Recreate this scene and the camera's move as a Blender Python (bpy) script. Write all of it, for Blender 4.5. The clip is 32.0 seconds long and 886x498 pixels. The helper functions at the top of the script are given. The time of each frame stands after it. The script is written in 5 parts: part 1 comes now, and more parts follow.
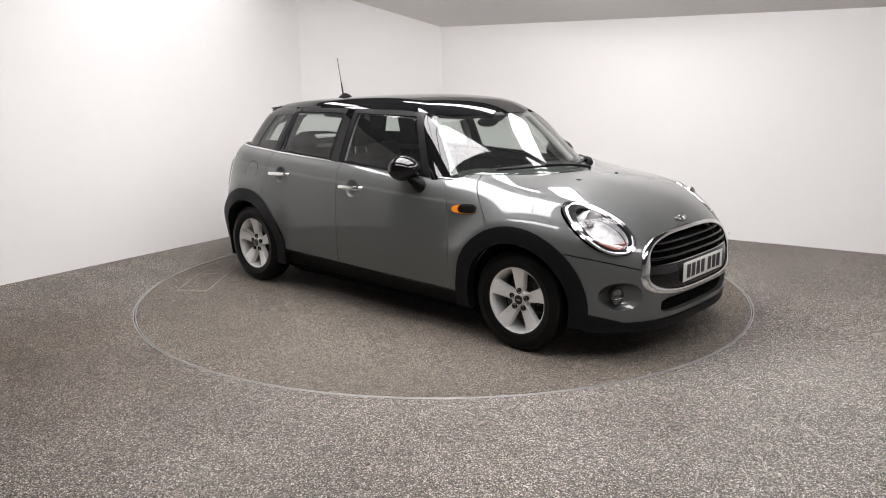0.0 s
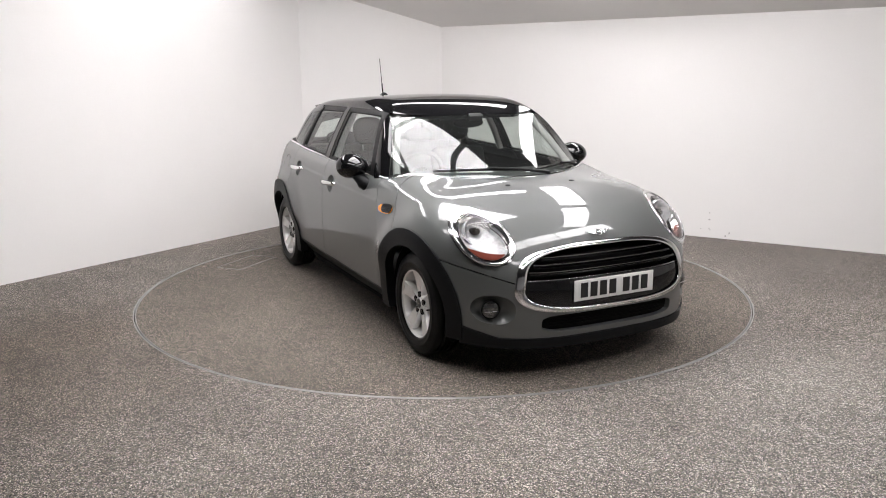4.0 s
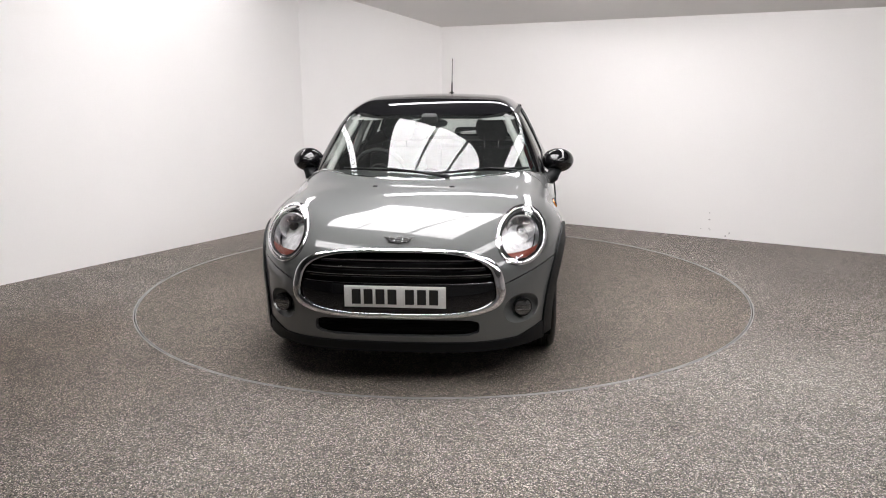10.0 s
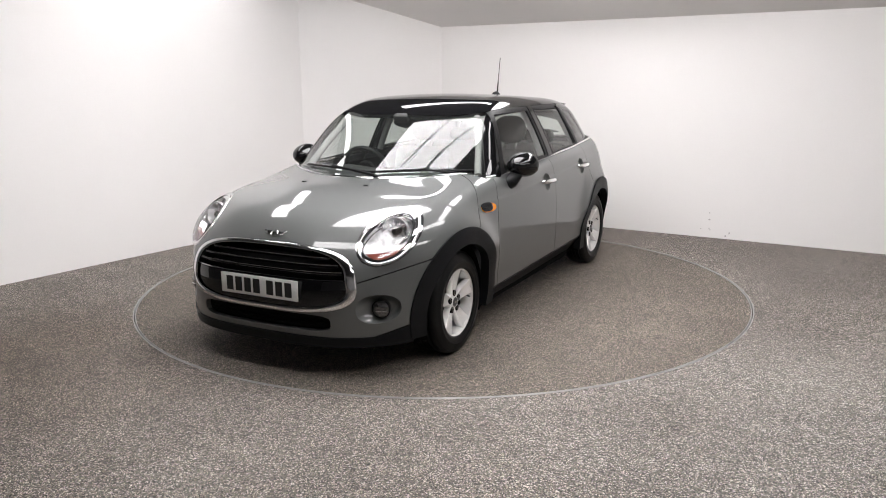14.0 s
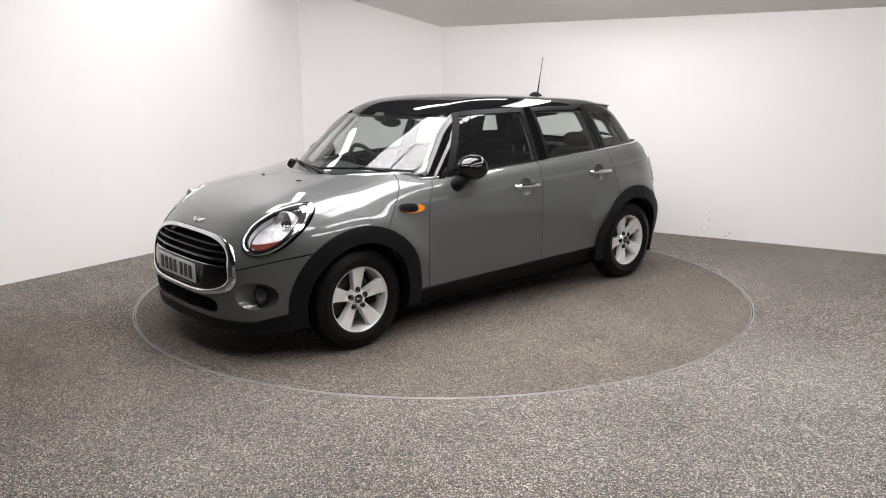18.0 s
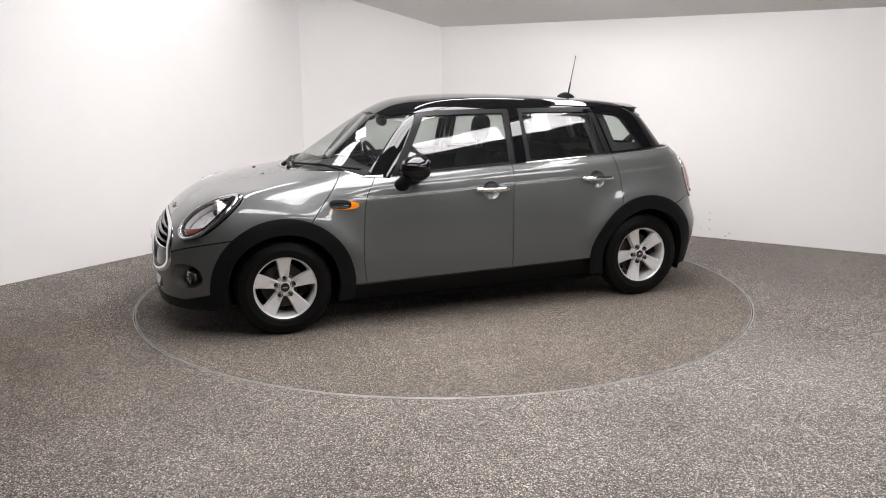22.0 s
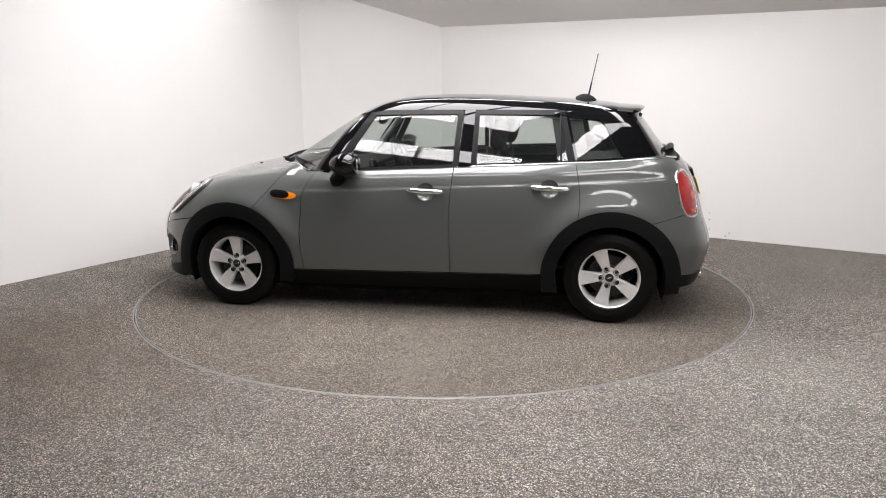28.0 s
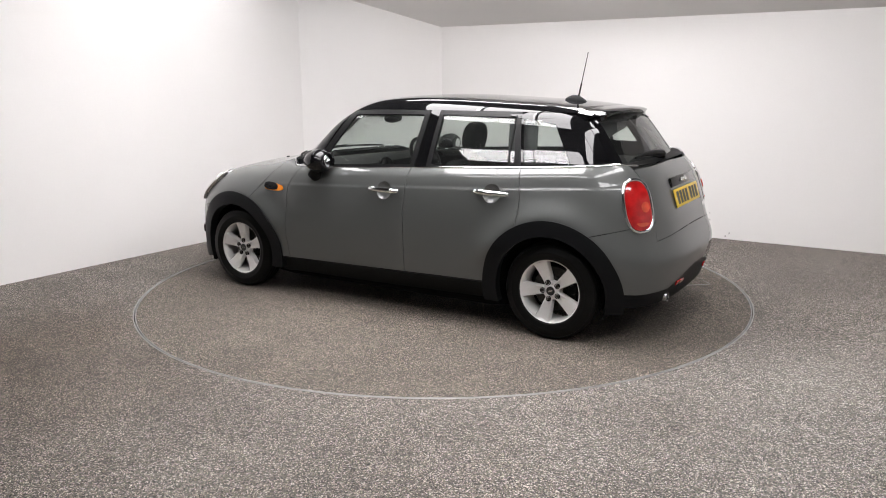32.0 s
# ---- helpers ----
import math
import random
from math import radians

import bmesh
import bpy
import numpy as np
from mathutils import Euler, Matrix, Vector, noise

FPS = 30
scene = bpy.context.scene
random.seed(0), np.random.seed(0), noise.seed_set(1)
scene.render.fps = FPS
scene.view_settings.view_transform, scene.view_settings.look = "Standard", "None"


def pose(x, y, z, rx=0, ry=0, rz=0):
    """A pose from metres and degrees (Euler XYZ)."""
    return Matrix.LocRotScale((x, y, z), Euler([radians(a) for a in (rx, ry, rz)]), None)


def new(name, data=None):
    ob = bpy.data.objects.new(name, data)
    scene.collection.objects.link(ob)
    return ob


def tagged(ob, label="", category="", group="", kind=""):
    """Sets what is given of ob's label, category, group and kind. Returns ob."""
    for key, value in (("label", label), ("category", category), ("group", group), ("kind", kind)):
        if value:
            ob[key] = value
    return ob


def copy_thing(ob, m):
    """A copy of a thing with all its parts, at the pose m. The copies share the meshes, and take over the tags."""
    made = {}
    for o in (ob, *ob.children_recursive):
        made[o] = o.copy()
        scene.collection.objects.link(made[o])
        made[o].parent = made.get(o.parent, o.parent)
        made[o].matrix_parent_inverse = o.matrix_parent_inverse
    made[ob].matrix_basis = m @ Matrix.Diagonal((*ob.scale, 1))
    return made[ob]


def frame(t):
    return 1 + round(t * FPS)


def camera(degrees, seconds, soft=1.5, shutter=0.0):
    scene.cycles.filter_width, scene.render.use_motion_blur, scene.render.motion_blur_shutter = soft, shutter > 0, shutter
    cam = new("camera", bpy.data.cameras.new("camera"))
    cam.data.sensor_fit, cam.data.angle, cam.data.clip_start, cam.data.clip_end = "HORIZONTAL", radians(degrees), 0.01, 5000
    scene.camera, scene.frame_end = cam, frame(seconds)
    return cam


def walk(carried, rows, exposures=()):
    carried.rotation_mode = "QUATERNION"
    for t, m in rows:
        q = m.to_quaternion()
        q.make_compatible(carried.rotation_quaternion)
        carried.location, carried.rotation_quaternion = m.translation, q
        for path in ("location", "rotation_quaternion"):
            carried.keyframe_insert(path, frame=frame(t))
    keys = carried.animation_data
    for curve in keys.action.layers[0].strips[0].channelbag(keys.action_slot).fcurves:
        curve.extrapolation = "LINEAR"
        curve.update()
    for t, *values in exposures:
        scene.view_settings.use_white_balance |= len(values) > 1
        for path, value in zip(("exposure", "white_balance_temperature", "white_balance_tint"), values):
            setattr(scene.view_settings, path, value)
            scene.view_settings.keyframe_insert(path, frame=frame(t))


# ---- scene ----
# Camera on a fixed stand, turntable axis at the origin.
cam = camera(57.86, 32.0, soft=1.0)
CAM_POSE = Matrix.Translation((0.0, -5.993, 1.573)) @ pose(0, 0, 0, 90 - 12.15, 0, 0) @ pose(0, 0, 0, 0, 0, -0.427)
walk(cam, [(0.0, CAM_POSE), (32.0, CAM_POSE)])

# ---- world and light ----
world = bpy.data.worlds.new("world")
scene.world = world
world.use_nodes = True
world.node_tree.nodes["Background"].inputs["Color"].default_value = (0.8, 0.85, 1.0, 1)
world.node_tree.nodes["Background"].inputs["Strength"].default_value = 0.05
scene.view_settings.exposure = 0.0
LAMP_STRENGTH = 13.0


# ---- materials ----
def mat(name, color=(0.5, 0.5, 0.5), rough=0.5, metal=0.0, coat=0.0, coat_rough=0.03, grain=0.0, grain_scale=200.0,
        stain=0.0, stain_scale=3.0, bump=0.0, bump_scale=300.0, emit=None, strength=0.0, spec=0.5, space="Object"):
    m = bpy.data.materials.new(name)
    m.use_nodes = True
    nt = m.node_tree
    b = nt.nodes["Principled BSDF"]
    b.inputs["Base Color"].default_value = (*color, 1)
    b.inputs["Roughness"].default_value = rough
    b.inputs["Metallic"].default_value = metal
    b.inputs["Coat Weight"].default_value = coat
    b.inputs["Coat Roughness"].default_value = coat_rough
    b.inputs["Specular IOR Level"].default_value = spec
    tc = nt.nodes.new("ShaderNodeTexCoord")
    if grain or stain:
        last = None
        for amount, scale, detail in ((grain, grain_scale, 2.0), (stain, stain_scale, 5.0)):
            if not amount:
                continue
            no = nt.nodes.new("ShaderNodeTexNoise")
            no.inputs["Scale"].default_value = scale
            no.inputs["Detail"].default_value = detail
            nt.links.new(tc.outputs[space], no.inputs["Vector"])
            mp = nt.nodes.new("ShaderNodeMapRange")
            mp.inputs["From Min"].default_value = 0.3
            mp.inputs["From Max"].default_value = 0.7
            mp.inputs["To Min"].default_value = 1 - amount
            mp.inputs["To Max"].default_value = 1 + amount
            nt.links.new(no.outputs["Fac"], mp.inputs["Value"])
            if last is None:
                last = mp.outputs["Result"]
            else:
                mu = nt.nodes.new("ShaderNodeMath")
                mu.operation = "MULTIPLY"
                nt.links.new(last, mu.inputs[0])
                nt.links.new(mp.outputs["Result"], mu.inputs[1])
                last = mu.outputs[0]
        vm = nt.nodes.new("ShaderNodeVectorMath")
        vm.operation = "SCALE"
        vm.inputs[0].default_value = color
        nt.links.new(last, vm.inputs["Scale"])
        nt.links.new(vm.outputs[0], b.inputs["Base Color"])
    if bump:
        no = nt.nodes.new("ShaderNodeTexNoise")
        no.inputs["Scale"].default_value = bump_scale
        no.inputs["Detail"].default_value = 3.0
        nt.links.new(tc.outputs[space], no.inputs["Vector"])
        bu = nt.nodes.new("ShaderNodeBump")
        bu.inputs["Strength"].default_value = bump
        bu.inputs["Distance"].default_value = 0.002
        nt.links.new(no.outputs["Fac"], bu.inputs["Height"])
        nt.links.new(bu.outputs["Normal"], b.inputs["Normal"])
    if emit:
        b.inputs["Emission Color"].default_value = (*emit, 1)
        b.inputs["Emission Strength"].default_value = strength
    return m


def glass_mat(name, tint, head_on=0.08, rough=0.0, veil=0.0):
    """A thin pane: what is behind it, tinted, with a clear reflection that grows at grazing angles."""
    m = bpy.data.materials.new(name)
    m.use_nodes = True
    nt = m.node_tree
    nt.nodes.remove(nt.nodes["Principled BSDF"])
    out = nt.nodes["Material Output"]
    tr = nt.nodes.new("ShaderNodeBsdfTransparent")
    tr.inputs["Color"].default_value = (*tint, 1)
    gl = nt.nodes.new("ShaderNodeBsdfGlossy")
    gl.inputs["Roughness"].default_value = rough
    lw = nt.nodes.new("ShaderNodeLayerWeight")
    lw.inputs["Blend"].default_value = 0.5
    pw = nt.nodes.new("ShaderNodeMath")
    pw.operation = "POWER"
    pw.inputs[1].default_value = 5.0
    nt.links.new(lw.outputs["Facing"], pw.inputs[0])
    ma = nt.nodes.new("ShaderNodeMath")
    ma.operation = "MULTIPLY_ADD"
    ma.inputs[1].default_value = 1 - head_on
    ma.inputs[2].default_value = head_on
    nt.links.new(pw.outputs[0], ma.inputs[0])
    mx = nt.nodes.new("ShaderNodeMixShader")
    nt.links.new(ma.outputs[0], mx.inputs[0])
    nt.links.new(tr.outputs[0], mx.inputs[1])
    nt.links.new(gl.outputs[0], mx.inputs[2])
    # thin pale film mixed evenly over the pane
    if veil:
        di = nt.nodes.new("ShaderNodeBsdfDiffuse")
        di.inputs["Color"].default_value = (0.55, 0.58, 0.57, 1)
        film = nt.nodes.new("ShaderNodeMixShader")
        film.inputs[0].default_value = veil
        nt.links.new(mx.outputs[0], film.inputs[1])
        nt.links.new(di.outputs[0], film.inputs[2])
        mx = film
    nt.links.new(mx.outputs[0], out.inputs[0])
    return m


def floor_mat(name, dark, mid, light, seed, dirt_and_light=()):
    """Hard-wearing speckled floor covering: fine grains of several greys and browns, with worn and dirty areas, and
    uneven light painted in.
    """
    m = bpy.data.materials.new(name)
    m.use_nodes = True
    nt = m.node_tree
    b = nt.nodes["Principled BSDF"]
    b.inputs["Roughness"].default_value = 0.8
    b.inputs["Specular IOR Level"].default_value = 0.35
    tc = nt.nodes.new("ShaderNodeTexCoord")
    vo = nt.nodes.new("ShaderNodeTexVoronoi")
    vo.inputs["Scale"].default_value = 245.0
    nt.links.new(tc.outputs["Object"], vo.inputs["Vector"])
    sep = nt.nodes.new("ShaderNodeSeparateColor")
    nt.links.new(vo.outputs["Color"], sep.inputs["Color"])
    ramp = nt.nodes.new("ShaderNodeValToRGB")
    e = ramp.color_ramp.elements
    e[0].position, e[0].color = 0.0, (*dark, 1)
    e[1].position, e[1].color = 1.0, (*light, 1)
    for p, c in ((0.25, [v * 0.58 for v in mid]), (0.5, [v * 0.95 for v in mid]), (0.78, [v * 1.42 for v in mid])):
        k = e.new(p)
        k.color = (*c, 1)
    nt.links.new(sep.outputs["Red"], ramp.inputs["Fac"])
    last = ramp.outputs["Color"]
    for scale, low, high, det in ((1.3, 0.84, 1.13, 5.0), (8.0, 0.90, 1.09, 6.0), (60.0, 0.93, 1.07, 2.0)):
        no = nt.nodes.new("ShaderNodeTexNoise")
        no.noise_dimensions = "4D"
        no.inputs["W"].default_value = seed
        no.inputs["Scale"].default_value = scale
        no.inputs["Detail"].default_value = det
        nt.links.new(tc.outputs["Object"], no.inputs["Vector"])
        mp = nt.nodes.new("ShaderNodeMapRange")
        mp.inputs["From Min"].default_value, mp.inputs["From Max"].default_value = 0.32, 0.68
        mp.inputs["To Min"].default_value, mp.inputs["To Max"].default_value = low, high
        nt.links.new(no.outputs["Fac"], mp.inputs["Value"])
        vm = nt.nodes.new("ShaderNodeVectorMath")
        vm.operation = "SCALE"
        nt.links.new(last, vm.inputs[0])
        nt.links.new(mp.outputs["Result"], vm.inputs["Scale"])
        last = vm.outputs[0]
    # broad areas: brown dirt together with uneven light, painted into the floor's colour
    for x, y, r, tint in dirt_and_light:
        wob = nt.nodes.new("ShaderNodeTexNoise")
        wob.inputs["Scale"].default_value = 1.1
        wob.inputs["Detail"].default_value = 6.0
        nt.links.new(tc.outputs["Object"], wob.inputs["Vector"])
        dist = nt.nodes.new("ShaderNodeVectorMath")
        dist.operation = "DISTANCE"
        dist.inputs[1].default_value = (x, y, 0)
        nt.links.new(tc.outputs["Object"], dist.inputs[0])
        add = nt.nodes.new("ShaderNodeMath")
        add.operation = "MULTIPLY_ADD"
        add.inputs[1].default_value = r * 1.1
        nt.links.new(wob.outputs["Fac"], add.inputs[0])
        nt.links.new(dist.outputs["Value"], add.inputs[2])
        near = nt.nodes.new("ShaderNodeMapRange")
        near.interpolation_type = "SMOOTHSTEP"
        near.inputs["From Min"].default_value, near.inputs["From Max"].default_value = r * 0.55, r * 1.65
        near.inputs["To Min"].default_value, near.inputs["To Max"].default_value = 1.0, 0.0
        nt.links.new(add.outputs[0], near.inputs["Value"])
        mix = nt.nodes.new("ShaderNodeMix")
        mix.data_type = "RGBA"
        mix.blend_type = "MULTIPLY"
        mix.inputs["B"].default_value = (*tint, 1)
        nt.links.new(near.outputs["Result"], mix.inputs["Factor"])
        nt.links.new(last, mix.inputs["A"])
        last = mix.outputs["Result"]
    # faint hues of the single grains
    hue = nt.nodes.new("ShaderNodeMix")
    hue.data_type = "RGBA"
    hue.blend_type = "OVERLAY"
    hue.inputs["Factor"].default_value = 0.13
    nt.links.new(last, hue.inputs["A"])
    nt.links.new(vo.outputs["Color"], hue.inputs["B"])
    nt.links.new(hue.outputs["Result"], b.inputs["Base Color"])
    bu = nt.nodes.new("ShaderNodeBump")
    bu.inputs["Strength"].default_value = 0.6
    bu.inputs["Distance"].default_value = 0.003
    nt.links.new(sep.outputs["Green"], bu.inputs["Height"])
    nt.links.new(bu.outputs["Normal"], b.inputs["Normal"])
    return m


PAINT = mat("grey_paint", (0.098, 0.1025, 0.1005), 0.46, 0.28, 1.0, 0.015, grain=0.05, grain_scale=900, bump=0.004, bump_scale=40, spec=0.3)
GLOSS_BLACK = mat("gloss_black_paint", (0.004, 0.004, 0.0045), 0.5, 0.0, 1.0, 0.015, stain=0.1, stain_scale=5, spec=0.0)
TRIM = mat("black_plastic_trim", (0.0050, 0.0055, 0.0064), 0.5, 0.0, grain=0.15, grain_scale=700, stain=0.12, stain_scale=9, bump=0.12, bump_scale=900, spec=0.17)
RUBBER = mat("tyre_rubber", (0.004, 0.004, 0.004), 0.42, grain=0.2, grain_scale=300, stain=0.2, stain_scale=8, bump=0.12, bump_scale=500, spec=0.17)
SEAL = mat("window_seal", (0.007, 0.007, 0.0075), 0.42, stain=0.1, stain_scale=12, spec=0.16)
CHROME = mat("chrome", (0.80, 0.80, 0.81), 0.12, 1.0, stain=0.03, stain_scale=20)
ALLOY = mat("silver_alloy", (0.86, 0.855, 0.84), 0.26, 0.36, 0.6, 0.05, grain=0.04, grain_scale=600, stain=0.06, stain_scale=14)
DARK_METAL = mat("dark_metal", (0.06, 0.055, 0.05), 0.5, 0.7, grain=0.3, grain_scale=60, stain=0.3, stain_scale=12)
UNDER = mat("underbody_black", (0.005, 0.005, 0.005), 0.9, stain=0.3, stain_scale=6, spec=0.1)
GLASS = glass_mat("window_glass", (0.78, 0.825, 0.80), 0.075, veil=0.010)
LENS = glass_mat("clear_lens", (0.95, 0.955, 0.96), 0.045)
AMBER = mat("amber_lens", (0.85, 0.26, 0.01), 0.15, 0.0, 1.0, stain=0.1, stain_scale=30)
ORANGE_RED = mat("orange_red_lens", (0.24, 0.06, 0.04), 0.2, 0.0, 0.8, stain=0.1, stain_scale=30)
RED = mat("red_lens", (0.42, 0.010, 0.010), 0.15, 0.0, 1.0, stain=0.3, stain_scale=18)
RED_LIGHT = mat("bright_red_lens", (0.60, 0.06, 0.025), 0.15, 0.0, 1.0, stain=0.2, stain_scale=25)
HOUSING = mat("lamp_housing", (0.80, 0.80, 0.805), 0.28, 0.2, stain=0.25, stain_scale=30)
BEZEL = mat("polished_bezel", (0.62, 0.62, 0.63), 0.10, 1.0, 0.3, stain=0.05, stain_scale=20)
SILVER = mat("silvered_reflector", (0.92, 0.92, 0.93), 0.16, 0.55, 0.5, stain=0.18, stain_scale=40)
MIRROR = mat("mirror_glass", (0.85, 0.86, 0.87), 0.01, 1.0)
FOG_LENS = mat("fog_lens", (0.11, 0.11, 0.11), 0.10, 0.8, 1.0, stain=0.6, stain_scale=40)
PLATE_WHITE = mat("plate_white", (0.75, 0.75, 0.73), 0.35, grain=0.02, stain=0.03, stain_scale=9)
PLATE_YELLOW = mat("plate_yellow", (0.72, 0.50, 0.04), 0.35, grain=0.02, stain=0.03, stain_scale=9)
INK = mat("plate_black", (0.01, 0.01, 0.01), 0.4, stain=0.05)
CABIN = mat("cabin_plastic", (0.020, 0.0205, 0.0205), 0.6, grain=0.15, grain_scale=500, stain=0.1, stain_scale=6, bump=0.1, spec=0.3)
CLOTH = mat("seat_cloth", (0.02, 0.0198, 0.0198), 0.9, grain=0.3, grain_scale=400, stain=0.15, stain_scale=10, bump=0.3, bump_scale=500, spec=0.2)
HEADLINER = mat("headliner_cloth", (0.30, 0.30, 0.29), 0.95, grain=0.05, grain_scale=400, stain=0.05, stain_scale=5)
WALL = mat("white_wall_paint", (0.83, 0.815, 0.80), 0.65, grain=0.008, grain_scale=90, stain=0.014, stain_scale=0.9, bump=0.03, bump_scale=60)
# ceiling out of view, near-black so the car's reflections stay dark
CEILING = mat("unseen_ceiling_dark", (0.045, 0.045, 0.045), 0.8, grain=0.01, stain=0.02, stain_scale=1.2)
# two tones for walls out of view, chosen for the light they bounce
UNSEEN_DARK = mat("unseen_dark_wall", (0.10, 0.10, 0.10), 0.8, grain=0.02, stain=0.05, stain_scale=1.2)
UNSEEN_GREY = mat("unseen_grey_wall", (0.42, 0.42, 0.42), 0.8, grain=0.02, stain=0.05, stain_scale=1.2)
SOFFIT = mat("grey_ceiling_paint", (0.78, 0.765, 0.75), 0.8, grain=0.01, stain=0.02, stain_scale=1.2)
SCUFF = mat("scuff_mark", (0.50, 0.48, 0.47), 0.8, stain=0.2, stain_scale=60)
# weaker light painted over brown dirt at left front, stronger light at right
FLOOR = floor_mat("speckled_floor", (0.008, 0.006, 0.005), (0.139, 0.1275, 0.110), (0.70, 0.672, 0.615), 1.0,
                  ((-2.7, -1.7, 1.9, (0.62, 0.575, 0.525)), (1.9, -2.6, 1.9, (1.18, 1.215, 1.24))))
TABLE = floor_mat("speckled_turntable", (0.012, 0.009, 0.007), (0.110, 0.0985, 0.0800), (0.50, 0.465, 0.405), 5.0)
STEEL = mat("edging_steel", (0.36, 0.36, 0.345), 0.5, 0.4, grain=0.1, grain_scale=80, stain=0.2, stain_scale=6)
LAMP = mat("lit_diffuser", (0.9, 0.9, 0.9), 0.6, emit=(1.0, 0.968, 0.982), strength=LAMP_STRENGTH)
LAMP_FRAME = mat("lamp_frame", (0.12, 0.12, 0.12), 0.5, stain=0.05)


# ---- mesh helpers ----
def part(name, bm, material, parent=None, label="", smooth=True):
    me = bpy.data.meshes.new(name)
    bm.to_mesh(me)
    bm.free()
    me.materials.append(material)
    if smooth:
        me.shade_smooth()
        me.set_sharp_from_angle(angle=radians(38))
    ob = new(name, me)
    ob.parent = parent
    return tagged(ob, label)


def shell(name, V, F, material, parent=None, label="", normals=None):
    """A mesh from arrays; normals: one for each corner."""
    me = bpy.data.meshes.new(name)
    me.from_pydata([tuple(v) for v in V], [], [tuple(int(i) for i in f) for f in F])
    me.materials.append(material)
    me.shade_smooth()
    if normals is not None:
        me.normals_split_custom_set([tuple(n) for n in normals])
    ob = new(name, me)
    ob.parent = parent
    return tagged(ob, label)


def box(bm, size, m=Matrix(), bevel=0.0, seg=2):
    r = bmesh.ops.create_cube(bm, size=1.0, matrix=m @ Matrix.Diagonal((*size, 1)))
    if bevel:
        es = list({e for v in r["verts"] for e in v.link_edges})
        bmesh.ops.bevel(bm, geom=es, offset=bevel, segments=seg, profile=0.5, affect="EDGES")
    return bm


def lathe(bm, profile, m=Matrix(), seg=48, closed=False):
    """Turn (radius, height) pairs about the local z axis."""
    rings = []
    for r, h in profile:
        if r < 1e-6:
            rings.append([bm.verts.new(m @ Vector((0, 0, h)))])
        else:
            rings.append([bm.verts.new(m @ Vector((r * math.cos(2 * math.pi * k / seg), r * math.sin(2 * math.pi * k / seg), h))) for k in range(seg)])
    pairs = list(zip(rings, rings[1:])) + ([(rings[-1], rings[0])] if closed else [])
    for a, b in pairs:
        for k in range(seg):
            j = (k + 1) % seg
            if len(a) == 1 and len(b) == 1:
                continue
            if len(a) == 1:
                bm.faces.new((a[0], b[j], b[k]))
            elif len(b) == 1:
                bm.faces.new((a[k], a[j], b[0]))
            else:
                bm.faces.new((a[k], a[j], b[j], b[k]))
    bmesh.ops.recalc_face_normals(bm, faces=bm.faces)
    return bm


def tube(bm, pts, radius, seg=10, closed=False, flat=1.0, up=(0, 0, 1)):
    """Sweep a round or flattened section along points; radius may be a list."""
    pts = [Vector(p) for p in pts]
    n = len(pts)
    rr = radius if hasattr(radius, "__len__") else [radius] * n
    rings = []
    for i, p in enumerate(pts):
        a = pts[(i - 1) % n] if closed or i > 0 else p
        b = pts[(i + 1) % n] if closed or i < n - 1 else p
        t = (b - a).normalized()
        s = t.cross(Vector(up))
        s = s.normalized() if s.length > 1e-4 else Vector((1, 0, 0))
        u = s.cross(t).normalized()
        rings.append([bm.verts.new(p + (s * math.cos(2 * math.pi * k / seg) + u * math.sin(2 * math.pi * k / seg) * flat) * rr[i]) for k in range(seg)])
    for i in range(n if closed else n - 1):
        a, b = rings[i], rings[(i + 1) % n]
        for k in range(seg):
            j = (k + 1) % seg
            bm.faces.new((a[k], a[j], b[j], b[k]))
    if not closed:
        bm.faces.new(rings[0][::-1])
        bm.faces.new(rings[-1])
    bmesh.ops.recalc_face_normals(bm, faces=bm.faces)
    return bm


def slab(name, poly, z0, z1, material, parent=None, label=""):
    """A flat plate with the outline poly between two heights."""
    bm = bmesh.new()
    lo = [bm.verts.new((x, y, z0)) for x, y in poly]
    hi = [bm.verts.new((x, y, z1)) for x, y in poly]
    bm.faces.new(hi)
    bm.faces.new(lo[::-1])
    for i in range(len(poly)):
        j = (i + 1) % len(poly)
        bm.faces.new((lo[i], lo[j], hi[j], hi[i]))
    bmesh.ops.recalc_face_normals(bm, faces=bm.faces)
    return part(name, bm, material, parent, label, smooth=False)


def strip(name, pts, r, material, parent, label="", flat=1.0, seg=8, closed=False):
    bm = bmesh.new()
    tube(bm, pts, r, seg, closed, flat)
    return part(name, bm, material, parent, label)


# ---- the studio ----
ROOM = [(-1.53, 2.92), (0.0, 3.42), (6.6, -0.75), (6.6, -9.0), (-6.0, -9.0), (-6.0, -3.66), (-4.3, -1.157)]
HEIGHT = 3.05
SLOPE = 0.34
SCUFF_AT = (3.10, 3.32)


